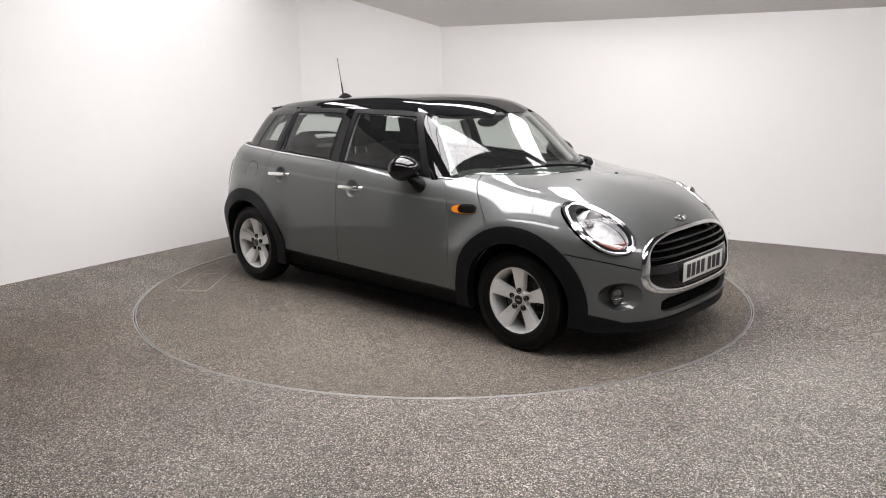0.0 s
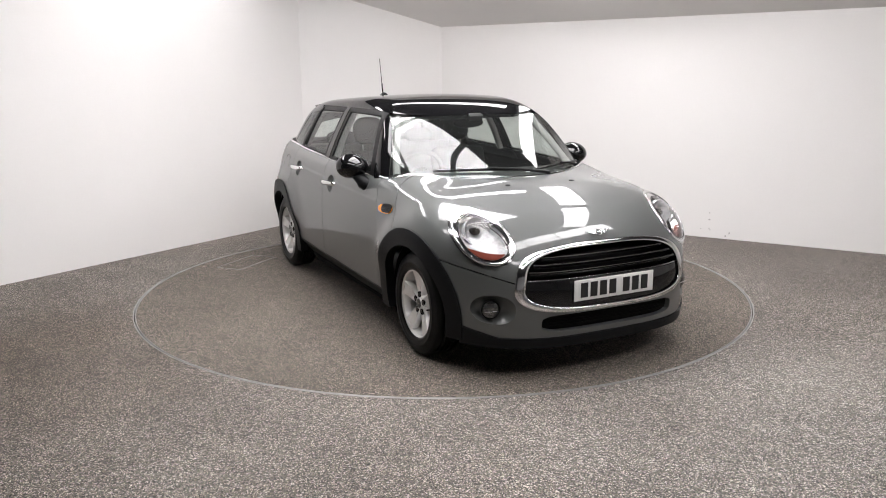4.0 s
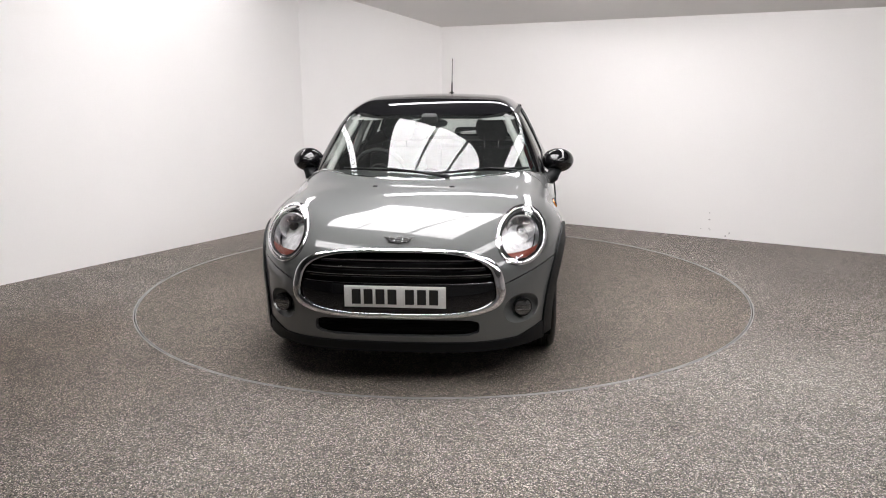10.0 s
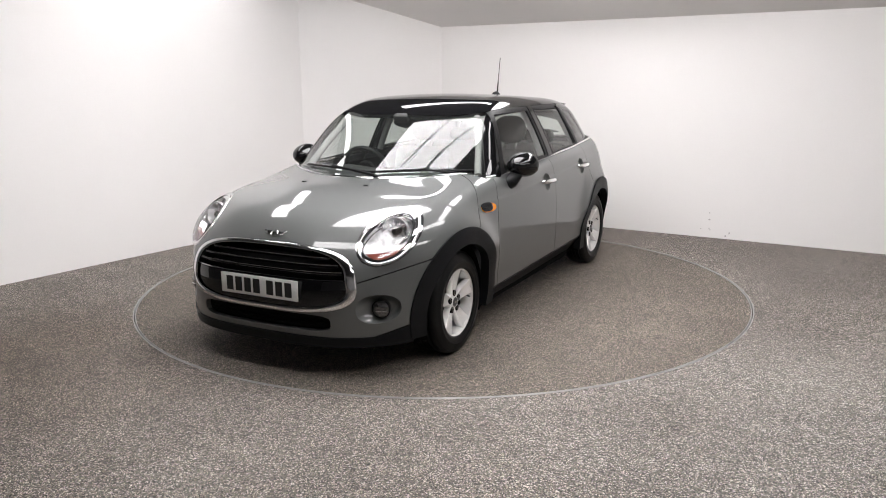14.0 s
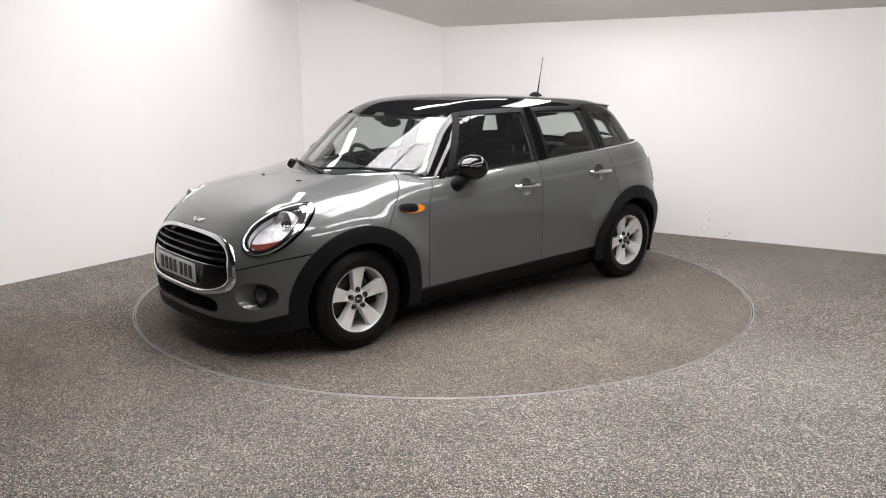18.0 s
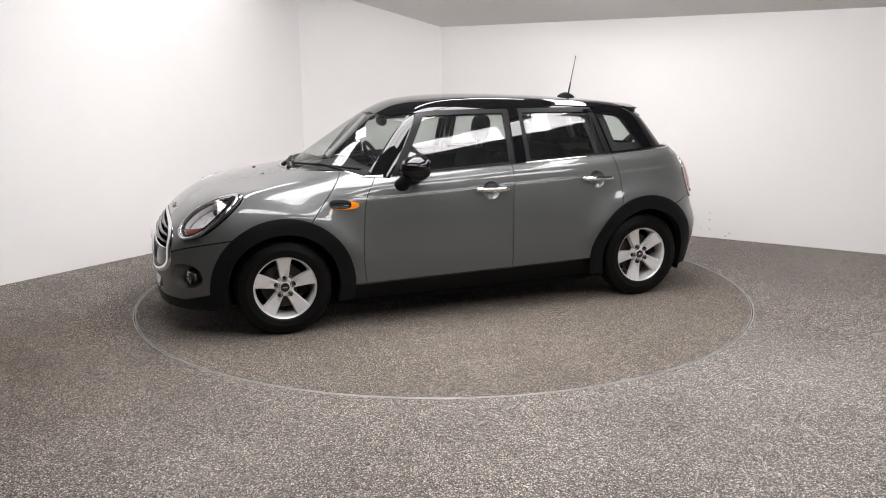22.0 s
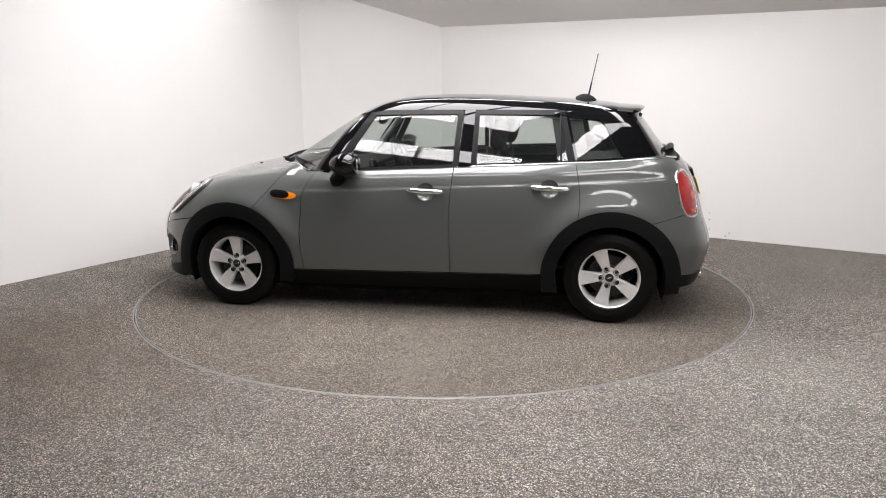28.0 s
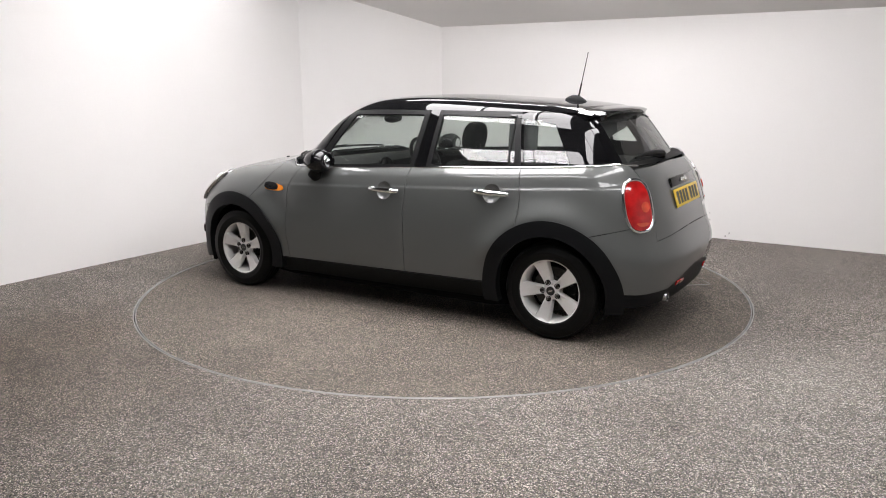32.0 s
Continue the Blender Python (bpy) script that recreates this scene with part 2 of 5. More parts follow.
def studio():
    n = len(ROOM)
    out = []
    for i in range(n):
        a, b, c = Vector(ROOM[i - 1]), Vector(ROOM[i]), Vector(ROOM[(i + 1) % n])
        d1, d2 = (b - a).normalized(), (c - b).normalized()
        n1, n2 = Vector((-d1.y, d1.x)), Vector((-d2.y, d2.x))
        out.append(b + (n1 + n2).normalized() * 0.15 / max(0.3, (n1 + n2).normalized().dot(n1)))
    names = ["wall_back", "wall_right", "wall_side_right", "wall_behind", "wall_side_left", "wall_front_left", "wall_left"]
    for i in range(n):
        j = (i + 1) % n
        # walls 3 to 5 are unseen, darkened to cut light from left and behind
        w = slab(names[i], [ROOM[i], ROOM[j], tuple(out[j]), tuple(out[i])], -0.05, HEIGHT, UNSEEN_DARK if i in (4, 5) else UNSEEN_GREY if i == 3 else WALL)
        tagged(w, "unseen grey studio wall, its tone set to limit bounced light" if i in (3, 4, 5) else "plain white painted studio wall meeting the floor sharply", "wall", kind="structure")
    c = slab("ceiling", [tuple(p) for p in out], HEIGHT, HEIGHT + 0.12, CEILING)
    tagged(c, "flat unseen ceiling above the lamps, near-black to keep reflections dark", "ceiling", kind="structure")
    # sloping part of the ceiling, rising from the top of the right wall
    a, b = Vector((*ROOM[1], 2.12)), Vector((*ROOM[2], 2.12))
    along = (b - a).normalized()
    inward = Vector((along.y, -along.x, 0))
    up_slope = Vector((inward.x, inward.y, SLOPE))
    # pale where it shows, darkened beyond view for the roof's reflections
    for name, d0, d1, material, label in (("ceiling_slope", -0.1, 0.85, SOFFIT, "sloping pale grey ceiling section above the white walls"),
                                          ("ceiling_slope_upper", 0.85, (HEIGHT - 2.12) / SLOPE, CEILING, "unseen upper part of the sloping ceiling, darkened for reflections in the roof")):
        bm = bmesh.new()
        low = [a - along * 2.6 + up_slope * d0, b + along * 0.2 + up_slope * d0, b + along * 0.2 + up_slope * d1, a - along * 2.6 + up_slope * d1]
        vs = [bm.verts.new(v) for v in low]
        up = [bm.verts.new(v + Vector((0, 0, 0.1))) for v in low]
        bm.faces.new(vs)
        bm.faces.new(up[::-1])
        for i in range(4):
            j = (i + 1) % 4
            bm.faces.new((vs[i], vs[j], up[j], up[i]))
        bmesh.ops.recalc_face_normals(bm, faces=bm.faces)
        tagged(part(name, bm, material, smooth=False), label, "ceiling", kind="structure")

    # floor with a round opening for the turntable
    bm = bmesh.new()
    seg = 160
    inner = [bm.verts.new((2.244 * math.cos(2 * math.pi * k / seg), 2.244 * math.sin(2 * math.pi * k / seg), 0)) for k in range(seg)]
    low = [bm.verts.new((v.co.x, v.co.y, -0.08)) for v in inner]
    outer = []
    for k in range(seg):
        a = 2 * math.pi * k / seg
        outer.append(bm.verts.new((10 * math.cos(a), 10 * math.sin(a) - 3, 0)))
    for k in range(seg):
        j = (k + 1) % seg
        bm.faces.new((inner[k], outer[k], outer[j], inner[j]))
        bm.faces.new((inner[k], inner[j], low[j], low[k]))
    bm.faces.new(low)
    bmesh.ops.recalc_face_normals(bm, faces=bm.faces)
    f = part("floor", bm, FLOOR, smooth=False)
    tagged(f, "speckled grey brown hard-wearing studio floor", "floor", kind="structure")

    # steel edging of the opening
    bm = bmesh.new()
    lathe(bm, [(2.2375, -0.02), (2.2375, 0.0015), (2.2385, 0.0025), (2.2435, 0.0025), (2.2445, 0.001), (2.2445, -0.02)], seg=200)
    e = part("floor_edging", bm, STEEL)
    tagged(e, "thin bare steel edging ring round the turntable", "edging")

    # scuffs low on the right wall
    rnd = random.Random(4)
    a, b = Vector((*ROOM[1], 0)), Vector((*ROOM[2], 0))
    d = (b - a).normalized()
    inward = Vector((-d.y, d.x, 0)) * -1
    for k in range(9):
        s = (SCUFF_AT[0], SCUFF_AT[0], SCUFF_AT[1])[k % 3] + (rnd.random() - 0.5) * (0.02, 0.30, 0.12)[k % 3]
        p = a + d * s + inward * 0.002 + Vector((0, 0, (0.22, 0.10, 0.05)[k % 3] + (rnd.random() - 0.5) * 0.10))
        bm = bmesh.new()
        bmesh.ops.create_circle(bm, cap_ends=True, segments=7, radius=0.004 + rnd.random() * 0.005)
        for v in bm.verts:
            v.co.x *= 0.5 + rnd.random()
        ob = part("scuff", bm, SCUFF, None, smooth=False)
        ob.matrix_world = Matrix.Translation(p) @ inward.to_track_quat("Z", "Y").to_matrix().to_4x4()
        tagged(ob, "small grey scuff mark on the white wall", "scuff", "scuffs on the wall")


def turntable():
    table = new("turntable")
    bm = bmesh.new()
    lathe(bm, [(0, -0.06), (2.224, -0.06), (2.224, -0.003), (2.221, 0.0), (0, 0.0)], seg=200)
    part("deck", bm, TABLE, table)
    bm = bmesh.new()
    lathe(bm, [(2.224, -0.03), (2.224, 0.001), (2.2255, 0.002), (2.2295, 0.001), (2.2295, -0.03)], seg=200)
    part("rim", bm, STEEL, table, "thin steel rim")
    # lid of a service hatch in the deck
    m = pose(-1.507, -1.159, 0, 0, 0, -49.6)
    bm = bmesh.new()
    box(bm, (0.507, 0.232, 0.006), m @ pose(0, 0, -0.001), 0.0008, 1)
    lid = part("hatch_lid", bm, TABLE, table, "rectangular hatch lid with the same covering")
    for sx, sy, px, py in ((0.517, 0.004, 0, 0.118), (0.517, 0.004, 0, -0.118), (0.004, 0.232, 0.2565, 0), (0.004, 0.232, -0.2565, 0)):
        bm = bmesh.new()
        box(bm, (sx, sy, 0.007), m @ pose(px, py, -0.0005), 0.0006, 1)
        part("hatch_edging", bm, STEEL, lid, "thin steel edging")
    return tagged(table, "large round revolving turntable with speckled grey covering", "turntable")


def lamps():
    for x, y, z, sx, sy, turn, tilt, *roll in LAMPS:
        lamp = new("ceiling_light")
        lamp.matrix_basis = pose(x, y, z, 0, 0, turn) @ pose(0, 0, 0, tilt, *(roll or (0,)), 0)
        bm = bmesh.new()
        box(bm, (sx, sy, 0.05), pose(0, 0, 0.032), 0.006)
        part("frame", bm, LAMP_FRAME, lamp)
        bm = bmesh.new()
        box(bm, (sx - 0.03, sy - 0.03, 0.085), pose(0, 0, -0.037), 0.006)
        part("diffuser", bm, LAMP, lamp, "glowing white diffuser")
        tagged(lamp, "lit rectangular ceiling light panel with white diffuser, in a set with three added fills", "ceiling light", "ceiling lights")


# x, y, z, length, width, turn about the upright, tilt
TURN = -32.3
LAMPS = [(-0.82, -0.40, 2.98, 0.60, 1.75, TURN, 0), (-0.28, -0.74, 2.98, 0.60, 1.75, TURN, 0), (0.26, -1.08, 2.98, 0.60, 1.75, TURN, 0),
         (-1.66, -2.08, 2.98, 1.15, 0.36, TURN, 0), (-0.66, -2.71, 2.98, 1.15, 0.36, TURN, 0),
         (0.75, -2.62, 2.98, 1.0, 0.36, 47, 0), (1.46, -1.86, 2.98, 1.0, 0.36, 47, 0), (2.18, -1.09, 2.98, 1.0, 0.36, 47, 0),
         (-2.10, 0.45, 2.98, 0.21, 1.2, -12, 0), (-1.80, 1.55, 2.86, 0.13, 0.95, -12, -17.7),
         # these three are unseen fill panels, added to brighten the right front
         (0.9, -4.1, 2.98, 1.2, 0.42, 12, 0), (2.25, -3.75, 2.98, 1.2, 0.52, 17, 0), (3.55, -3.2, 2.98, 1.2, 0.56, 25, 0),
         (1.74, -0.35, 2.84, 0.32, 1.3, 14, -6), (1.36, 0.95, 2.46, 0.32, 1.2, 14, -13.1),
         (0.14, 1.28, 2.63, 1.65, 0.17, 0, -16, 10.3)]

studio()
table = turntable()
lamps()

# ---- the car's form: x forward, y to its left, z up, from the middle of its wheelbase on the ground ----
WHEEL_X, WHEEL_Z = 1.2835, 0.300


def spline(*pairs):
    """A smooth curve through (x, y) pairs, straight beyond its ends."""
    k = np.array([p[0] for p in pairs], float)
    v = np.array([p[1] for p in pairs], float)
    n = len(k)
    h = np.diff(k)
    A, r = np.zeros((n, n)), np.zeros(n)
    A[0, 0] = A[-1, -1] = 1
    for i in range(1, n - 1):
        A[i, i - 1], A[i, i], A[i, i + 1] = h[i - 1], 2 * (h[i - 1] + h[i]), h[i]
        r[i] = 6 * ((v[i + 1] - v[i]) / h[i] - (v[i] - v[i - 1]) / h[i - 1])
    M = np.linalg.solve(A, r)

    def f(x):
        x = np.asarray(x, float)
        c = np.clip(x, k[0], k[-1])
        i = np.clip(np.searchsorted(k, c) - 1, 0, n - 2)
        hh = h[i]
        a, b = (k[i + 1] - c) / hh, (c - k[i]) / hh
        y = a * v[i] + b * v[i + 1] + ((a ** 3 - a) * M[i] + (b ** 3 - b) * M[i + 1]) * hh * hh / 6
        s0 = (v[1] - v[0]) / h[0] - h[0] * M[1] / 6
        s1 = (v[-1] - v[-2]) / h[-1] + h[-1] * M[-2] / 6
        return y + np.where(x < k[0], (x - k[0]) * s0, 0) + np.where(x > k[-1], (x - k[-1]) * s1, 0)

    return f


def smax(a, b, r):
    h = np.maximum(r - np.abs(a - b), 0) / r
    return np.maximum(a, b) + h * h * r * 0.25


side_plan = spline((-1.95, 0.795), (-1.6, 0.832), (-1.2, 0.853), (-0.6, 0.857), (0.2, 0.856), (0.9, 0.852), (1.4, 0.853), (1.9, 0.825))
side_prof = spline((0.1, 0.035), (0.3, 0.012), (0.45, 0.002), (0.60, 0.0), (0.75, 0.006), (0.88, 0.022), (1.0, 0.050), (1.15, 0.10))
nose_prof = spline((0.1, 1.99), (0.22, 2.02), (0.35, 2.035), (0.5, 2.032), (0.62, 2.005), (0.72, 1.955), (0.9, 1.82))
deck = spline((-2.1, 1.12), (-1.6, 1.20), (-1.0, 1.172), (-0.3, 1.14), (0.2, 1.115), (0.68, 1.07), (0.92, 1.012), (1.13, 0.972), (1.34, 0.945), (1.56, 0.898), (1.79, 0.812), (1.93, 0.735), (2.05, 0.65))
tail_prof = spline((0.1, -1.84), (0.25, -1.90), (0.4, -1.945), (0.52, -1.95), (0.62, -1.915), (0.72, -1.885), (0.85, -1.845), (0.95, -1.80), (1.05, -1.72), (1.15, -1.6))
belt = spline((-1.75, 1.066), (-1.5, 1.050), (-0.98, 1.020), (-0.28, 0.991), (0.17, 0.970), (0.68, 0.951), (1.1, 0.953))


def low_form(X, Y, Z):
    """Negative inside the lower body."""
    Y = np.abs(Y)
    under = belt(X) - Z
    fade = 1 / (1 + np.exp(np.clip((X - 0.86) / 0.04, -30, 30)))
    crease = fade * (6.0 * np.clip(0.055 - under, 0, 0.12) ** 2 + 0.0055 / (1 + np.exp(np.clip((under - 0.118) / 0.004, -30, 30))))
    rise = np.clip((Z - 0.36) / 0.24, 0, 1)
    flare = 0
    for xw in (WHEEL_X, -WHEEL_X):
        r = np.hypot(X - xw, Z - WHEEL_Z)
        flare = flare + rise * rise * (3 - 2 * rise) * (0.045 * np.exp(-(np.maximum(r - 0.43, 0) / 0.105) ** 2) - 0.022 * np.exp(-((X - xw) / 0.36) ** 2))
    side = Y - (side_plan(X) - side_prof(Z) - crease + flare)
    sl = np.sqrt(1 + (0.12 * Y + 3.4 * Y ** 3) ** 2)
    pod = 0.028 * np.exp(-((Z - 0.744) / 0.12) ** 2 - ((Y - 0.76) / 0.11) ** 2)
    front = (X - (nose_prof(Z) - 0.06 * Y ** 2 - 0.85 * Y ** 4 + pod)) / sl
    sr = np.sqrt(1 + (0.1 * Y + 1.8 * Y ** 3) ** 2)
    rear = ((tail_prof(Z) + 0.05 * Y ** 2 + 0.45 * Y ** 4) - X) / sr
    top = (Z - (deck(X) - 0.07 * Y ** 2 - 0.05 * Y ** 4)) * 0.92
    f = smax(side, front, 0.09)
    f = smax(f, rear, 0.16)
    return smax(f, top, 0.17)


roof_line = spline((-1.5, 1.352), (-1.2, 1.396), (-0.75, 1.427), (-0.3, 1.446), (0.05, 1.441), (0.3, 1.408), (0.52, 1.337), (0.75, 1.23))


def cabin_side(X, Z):
    return 0.782 - 0.018 * (X + 0.3) ** 2 - 0.18 * np.clip(-0.95 - X, 0, 1) ** 2 - 0.40 * (Z - 0.97) - 0.28 * (Z - 0.97) ** 2


def high_form(X, Y, Z):
    """Negative inside the cabin above the waist."""
    Y = np.abs(Y)
    side = (Y - cabin_side(X, Z)) * 0.9
    roof = Z - (roof_line(X) - 0.07 * Y ** 2 - 0.06 * Y ** 4)
    k = 0.80 - 0.8 * (Z - 0.945)
    ws = (X - (1.14 - 1.51 * (Z - 0.945) - k * Y ** 2)) * 0.55
    rear = ((-1.475 - 0.74 * (1.30 - Z) + 0.22 * Y ** 2) - X) * 0.80
    f = smax(side, ws, 0.04)
    f = smax(f, rear, 0.10)
    return smax(f, roof, 0.10)


def cast(form, O, D, far):
    """The points where rays leave a form."""
    lo, hi = np.zeros(len(O)), np.full(len(O), float(far))
    for _ in range(23):
        mid = (lo + hi) / 2
        p = O + D * mid[:, None]
        ins = form(p[:, 0], p[:, 1], p[:, 2]) < 0
        lo, hi = np.where(ins, mid, lo), np.where(ins, hi, mid)
    return O + D * lo[:, None], lo < far * 0.999


def slope(form, P):
    e = 1e-4
    g = np.stack([form(*(P + d).T) - form(*(P - d).T) for d in np.eye(3) * e], 1)
    return g / np.linalg.norm(g, axis=1)[:, None]


def patch(form, origin, axis, across, ru, rv, nu, nv, far=2.5):
    """A fan of rays from one point about an axis; ru, rv: angles in degrees on both sides."""
    n = np.array(axis, float)
    n /= np.linalg.norm(n)
    e1 = np.array(across, float)
    e1 -= n * (e1 @ n)
    e1 /= np.linalg.norm(e1)
    e2 = np.cross(n, e1)
    u, v = np.tan(np.radians(np.linspace(*ru, nu))), np.tan(np.radians(np.linspace(*rv, nv)))
    U, V = [a.ravel() for a in np.meshgrid(u, v, indexing="ij")]
    D = n + U[:, None] * e1 + V[:, None] * e2
    D /= np.linalg.norm(D, axis=1)[:, None]
    O = np.tile(np.array(origin, float), (len(D), 1))
    return grid_faces(form, O, D, nu, nv, far)


def sheet(form, along, a, b, na, nb, start, far=2.5):
    """Parallel rays: along 'y' over (x, z), along 'z' over (x, y), along 'x' or '-x' over (y, z)."""
    A, B = [q.ravel() for q in np.meshgrid(np.linspace(*a, na), np.linspace(*b, nb), indexing="ij")]
    S = np.full(len(A), float(start))
    O = {"y": (A, S, B), "z": (A, B, S), "x": (S, A, B), "-x": (S, A, B)}[along]
    d = {"y": (0, 1, 0), "z": (0, 0, 1), "x": (1, 0, 0), "-x": (-1, 0, 0)}[along]
    return grid_faces(form, np.stack(O, 1), np.tile(np.array(d, float), (len(A), 1)), na, nb, far)


def grid_faces(form, O, D, na, nb, far):
    P, ok = cast(form, O, D, far)
    I = np.arange(na * nb).reshape(na, nb)
    a, b, c, d = I[:-1, :-1].ravel(), I[1:, :-1].ravel(), I[1:, 1:].ravel(), I[:-1, 1:].ravel()
    F = np.concatenate([np.stack([a, b, c], 1), np.stack([a, c, d], 1)])
    F = F[ok[F].all(1)]
    N = slope(form, P)
    fn = np.cross(P[F[:, 1]] - P[F[:, 0]], P[F[:, 2]] - P[F[:, 0]])
    flip = (fn * N[F[:, 0]]).sum(1) < 0
    F[flip] = F[flip][:, ::-1]
    return P, N, F


def clip(S, field):
    """Keep the part of a surface where field(x, y, z) is positive."""
    P, N, F = S
    g = field(P[:, 0], P[:, 1], P[:, 2])
    g = np.where(np.abs(g) < 1e-7, 1e-7, g)
    pos = g > 0
    cnt = pos[F].sum(1)
    keep = F[cnt == 3].tolist()
    extra_p, extra_n, made, base = [], [], {}, len(P)

    def cut(i, j):
        key = (i, j) if i < j else (j, i)
        if key not in made:
            t = g[i] / (g[i] - g[j])
            extra_p.append(P[i] + (P[j] - P[i]) * t)
            extra_n.append(N[i] + (N[j] - N[i]) * t)
            made[key] = base + len(extra_p) - 1
        return made[key]

    for a, b, c in F[(cnt == 1) | (cnt == 2)]:
        for _ in range(3):
            if pos[a] != pos[b] and pos[a] != pos[c]:
                break
            a, b, c = b, c, a
        ab, ac = cut(a, b), cut(a, c)
        if pos[a]:
            keep.append([a, ab, ac])
        else:
            keep += [[ab, b, c], [ab, c, ac]]
    if extra_p:
        P, N = np.concatenate([P, extra_p]), np.concatenate([N, extra_n])
    F = np.array(keep, int).reshape(-1, 3)
    used, inv = np.unique(F, return_inverse=True)
    N = N[used]
    return P[used], N / np.linalg.norm(N, axis=1)[:, None], inv.reshape(-1, 3)


def clips(S, *fields):
    for f in fields:
        S = clip(S, f)
    return S


def mirrored(S):
    m = np.array([1, -1, 1])
    return S[0] * m, S[1] * m, S[2][:, ::-1]


def lifted(S, d):
    return S[0] + S[1] * d, S[1], S[2]


def joined(*sheets):
    P, N, F, k = [], [], [], 0
    for p, n, f in sheets:
        P.append(p), N.append(n), F.append(f + k)
        k += len(p)
    return np.concatenate(P), np.concatenate(N), np.concatenate(F)


def panel(name, S, material, parent, label="", depth=0.014, lip=0.002):
    """A pressed panel: the outer skin with its edges rolled inwards."""
    P, N, F = S
    V, faces, loops = [P], [F], [N[F].reshape(-1, 3)]
    if depth:
        e = np.concatenate([F[:, [0, 1]], F[:, [1, 2]], F[:, [2, 0]]])
        key = np.sort(e, 1)
        _, idx, cnt = np.unique(key[:, 0] * (len(P) + 1) + key[:, 1], return_index=True, return_counts=True)
        rim = e[idx[cnt == 1]]
        a, b = rim[:, 0], rim[:, 1]
        k = len(P)
        m = len(rim)
        out = np.cross(P[b] - P[a], N[a])
        out /= np.linalg.norm(out, axis=1)[:, None] + 1e-9
        low = [P[a], P[b], P[b] - N[b] * depth, P[a] - N[a] * depth]
        V += low
        q = np.arange(m)
        faces.append(np.stack([k + q, k + 3 * m + q, k + 2 * m + q], 1))
        faces.append(np.stack([k + q, k + 2 * m + q, k + m + q], 1))
        for _ in range(2):
            loops.append(np.repeat(out, 3, axis=0))
    return shell(name, np.concatenate(V), np.concatenate(faces), material, parent, label, np.concatenate(loops))

# ---- cut lines of the panels ----
def arch(r, xc, sgn=1):
    return lambda x, y, z: sgn * (np.hypot(x - xc, z - WHEEL_Z) - r)


def oval(yc, zc, a, b, n, m, sgn=1):
    """Positive outside an oval seen from ahead."""
    return lambda x, y, z: sgn * ((np.abs(np.abs(y) - yc) / a) ** n + (np.abs(z - zc) / b) ** m - 1) * min(a, b) * 0.5


def grille_oval(zc, a, b, n, m, sgn=1):
    """The grille's outline, widest below its middle."""
    def f(x, y, z):
        w = a * (1 - 0.06 * np.clip((z - zc) / b, -1, 1))
        return sgn * ((np.abs(y) / w) ** n + (np.abs(z - zc) / b) ** m - 1) * b * 0.5
    return f


def away(*fields):
    """Negative only where all the fields are positive."""
    def f(x, y, z):
        return -np.minimum.reduce([g(x, y, z) for g in fields])
    return f


def within(*fields):
    def f(x, y, z):
        return np.minimum.reduce([g(x, y, z) for g in fields])
    return f


GAP = 0.0022
cowl = lambda x, y, z: x - (1.155 - 0.72 * y ** 2)
wing_seam = lambda x, y, z: (x - (0.934 + (0.92 - z) * 0.85)) * 0.76
bumper_seam = lambda x, y, z: z - (0.53 + 0.33 * np.maximum(np.abs(y) - 0.55, 0))
door_front = spline((0.25, 0.765), (0.40, 0.783), (0.55, 0.787), (0.68, 0.776), (0.84, 0.75), (0.96, 0.675))
door_mid = lambda z: -0.247 - 0.02 * np.maximum(z - 0.75, 0) / 0.25
door_rear = spline((0.4, -1.06), (0.64, -1.072), (0.77, -1.082), (0.92, -1.072), (1.03, -1.048))
sill_top = lambda x: 0.290 + 0.018 * (0.8 - x)
ARCH_OUT, ARCH_IN = 0.440, 0.345
tail_seam = lambda x, y, z: z - (0.672 - 0.22 * (x + 1.57))
LAMP_Y, LAMP_C = 0.62, (1.72, 0.62, 0.755)
GRILLE = (0.537, 0.548, 0.172)
tail_edge = lambda x, y, z: np.abs(y) - (0.545 + 0.22 * np.maximum(0.74 - z, 0))
tail_low = lambda x, y, z: z - (0.655 - 0.10 * y ** 2)


def valance(y):
    return 0.318 + 0.09 * np.maximum(0, 1 - (np.abs(y) / 0.46) ** 2) + 0.12 * np.maximum(np.abs(y) - 0.70, 0)


def tail_oval(scale, sgn=1):
    """Rear lamp outline, seen from behind and beside."""
    def f(x, y, z):
        w = (x + 1.765) * 0.7071 + (np.abs(y) - 0.70) * 0.7071
        u = (w + 0.033 - 0.09 * (z - 0.83)) / (0.105 - 0.1 * (1 - scale))
        v = (z - 0.832) / (0.154 - 0.1 * (1 - scale))
        return sgn * (np.abs(u) ** 2.7 + np.abs(v) ** 2.7 - 1) * 0.04 + sgn * np.where(x < -1.3, 0.0, 1.0)
    return f


def head_oval(grow, sgn=1):
    """Headlamp outline, seen from ahead."""
    def f(x, y, z):
        u = (np.abs(y) - 0.632 + 0.05 * (z - 0.744)) / (0.128 + grow)
        v = (z - 0.744) / (0.130 + grow)
        return sgn * (u * u + v * v - 1) * 0.055 + np.where(x > 1.35, 0.0, 1.0) * sgn
    return f


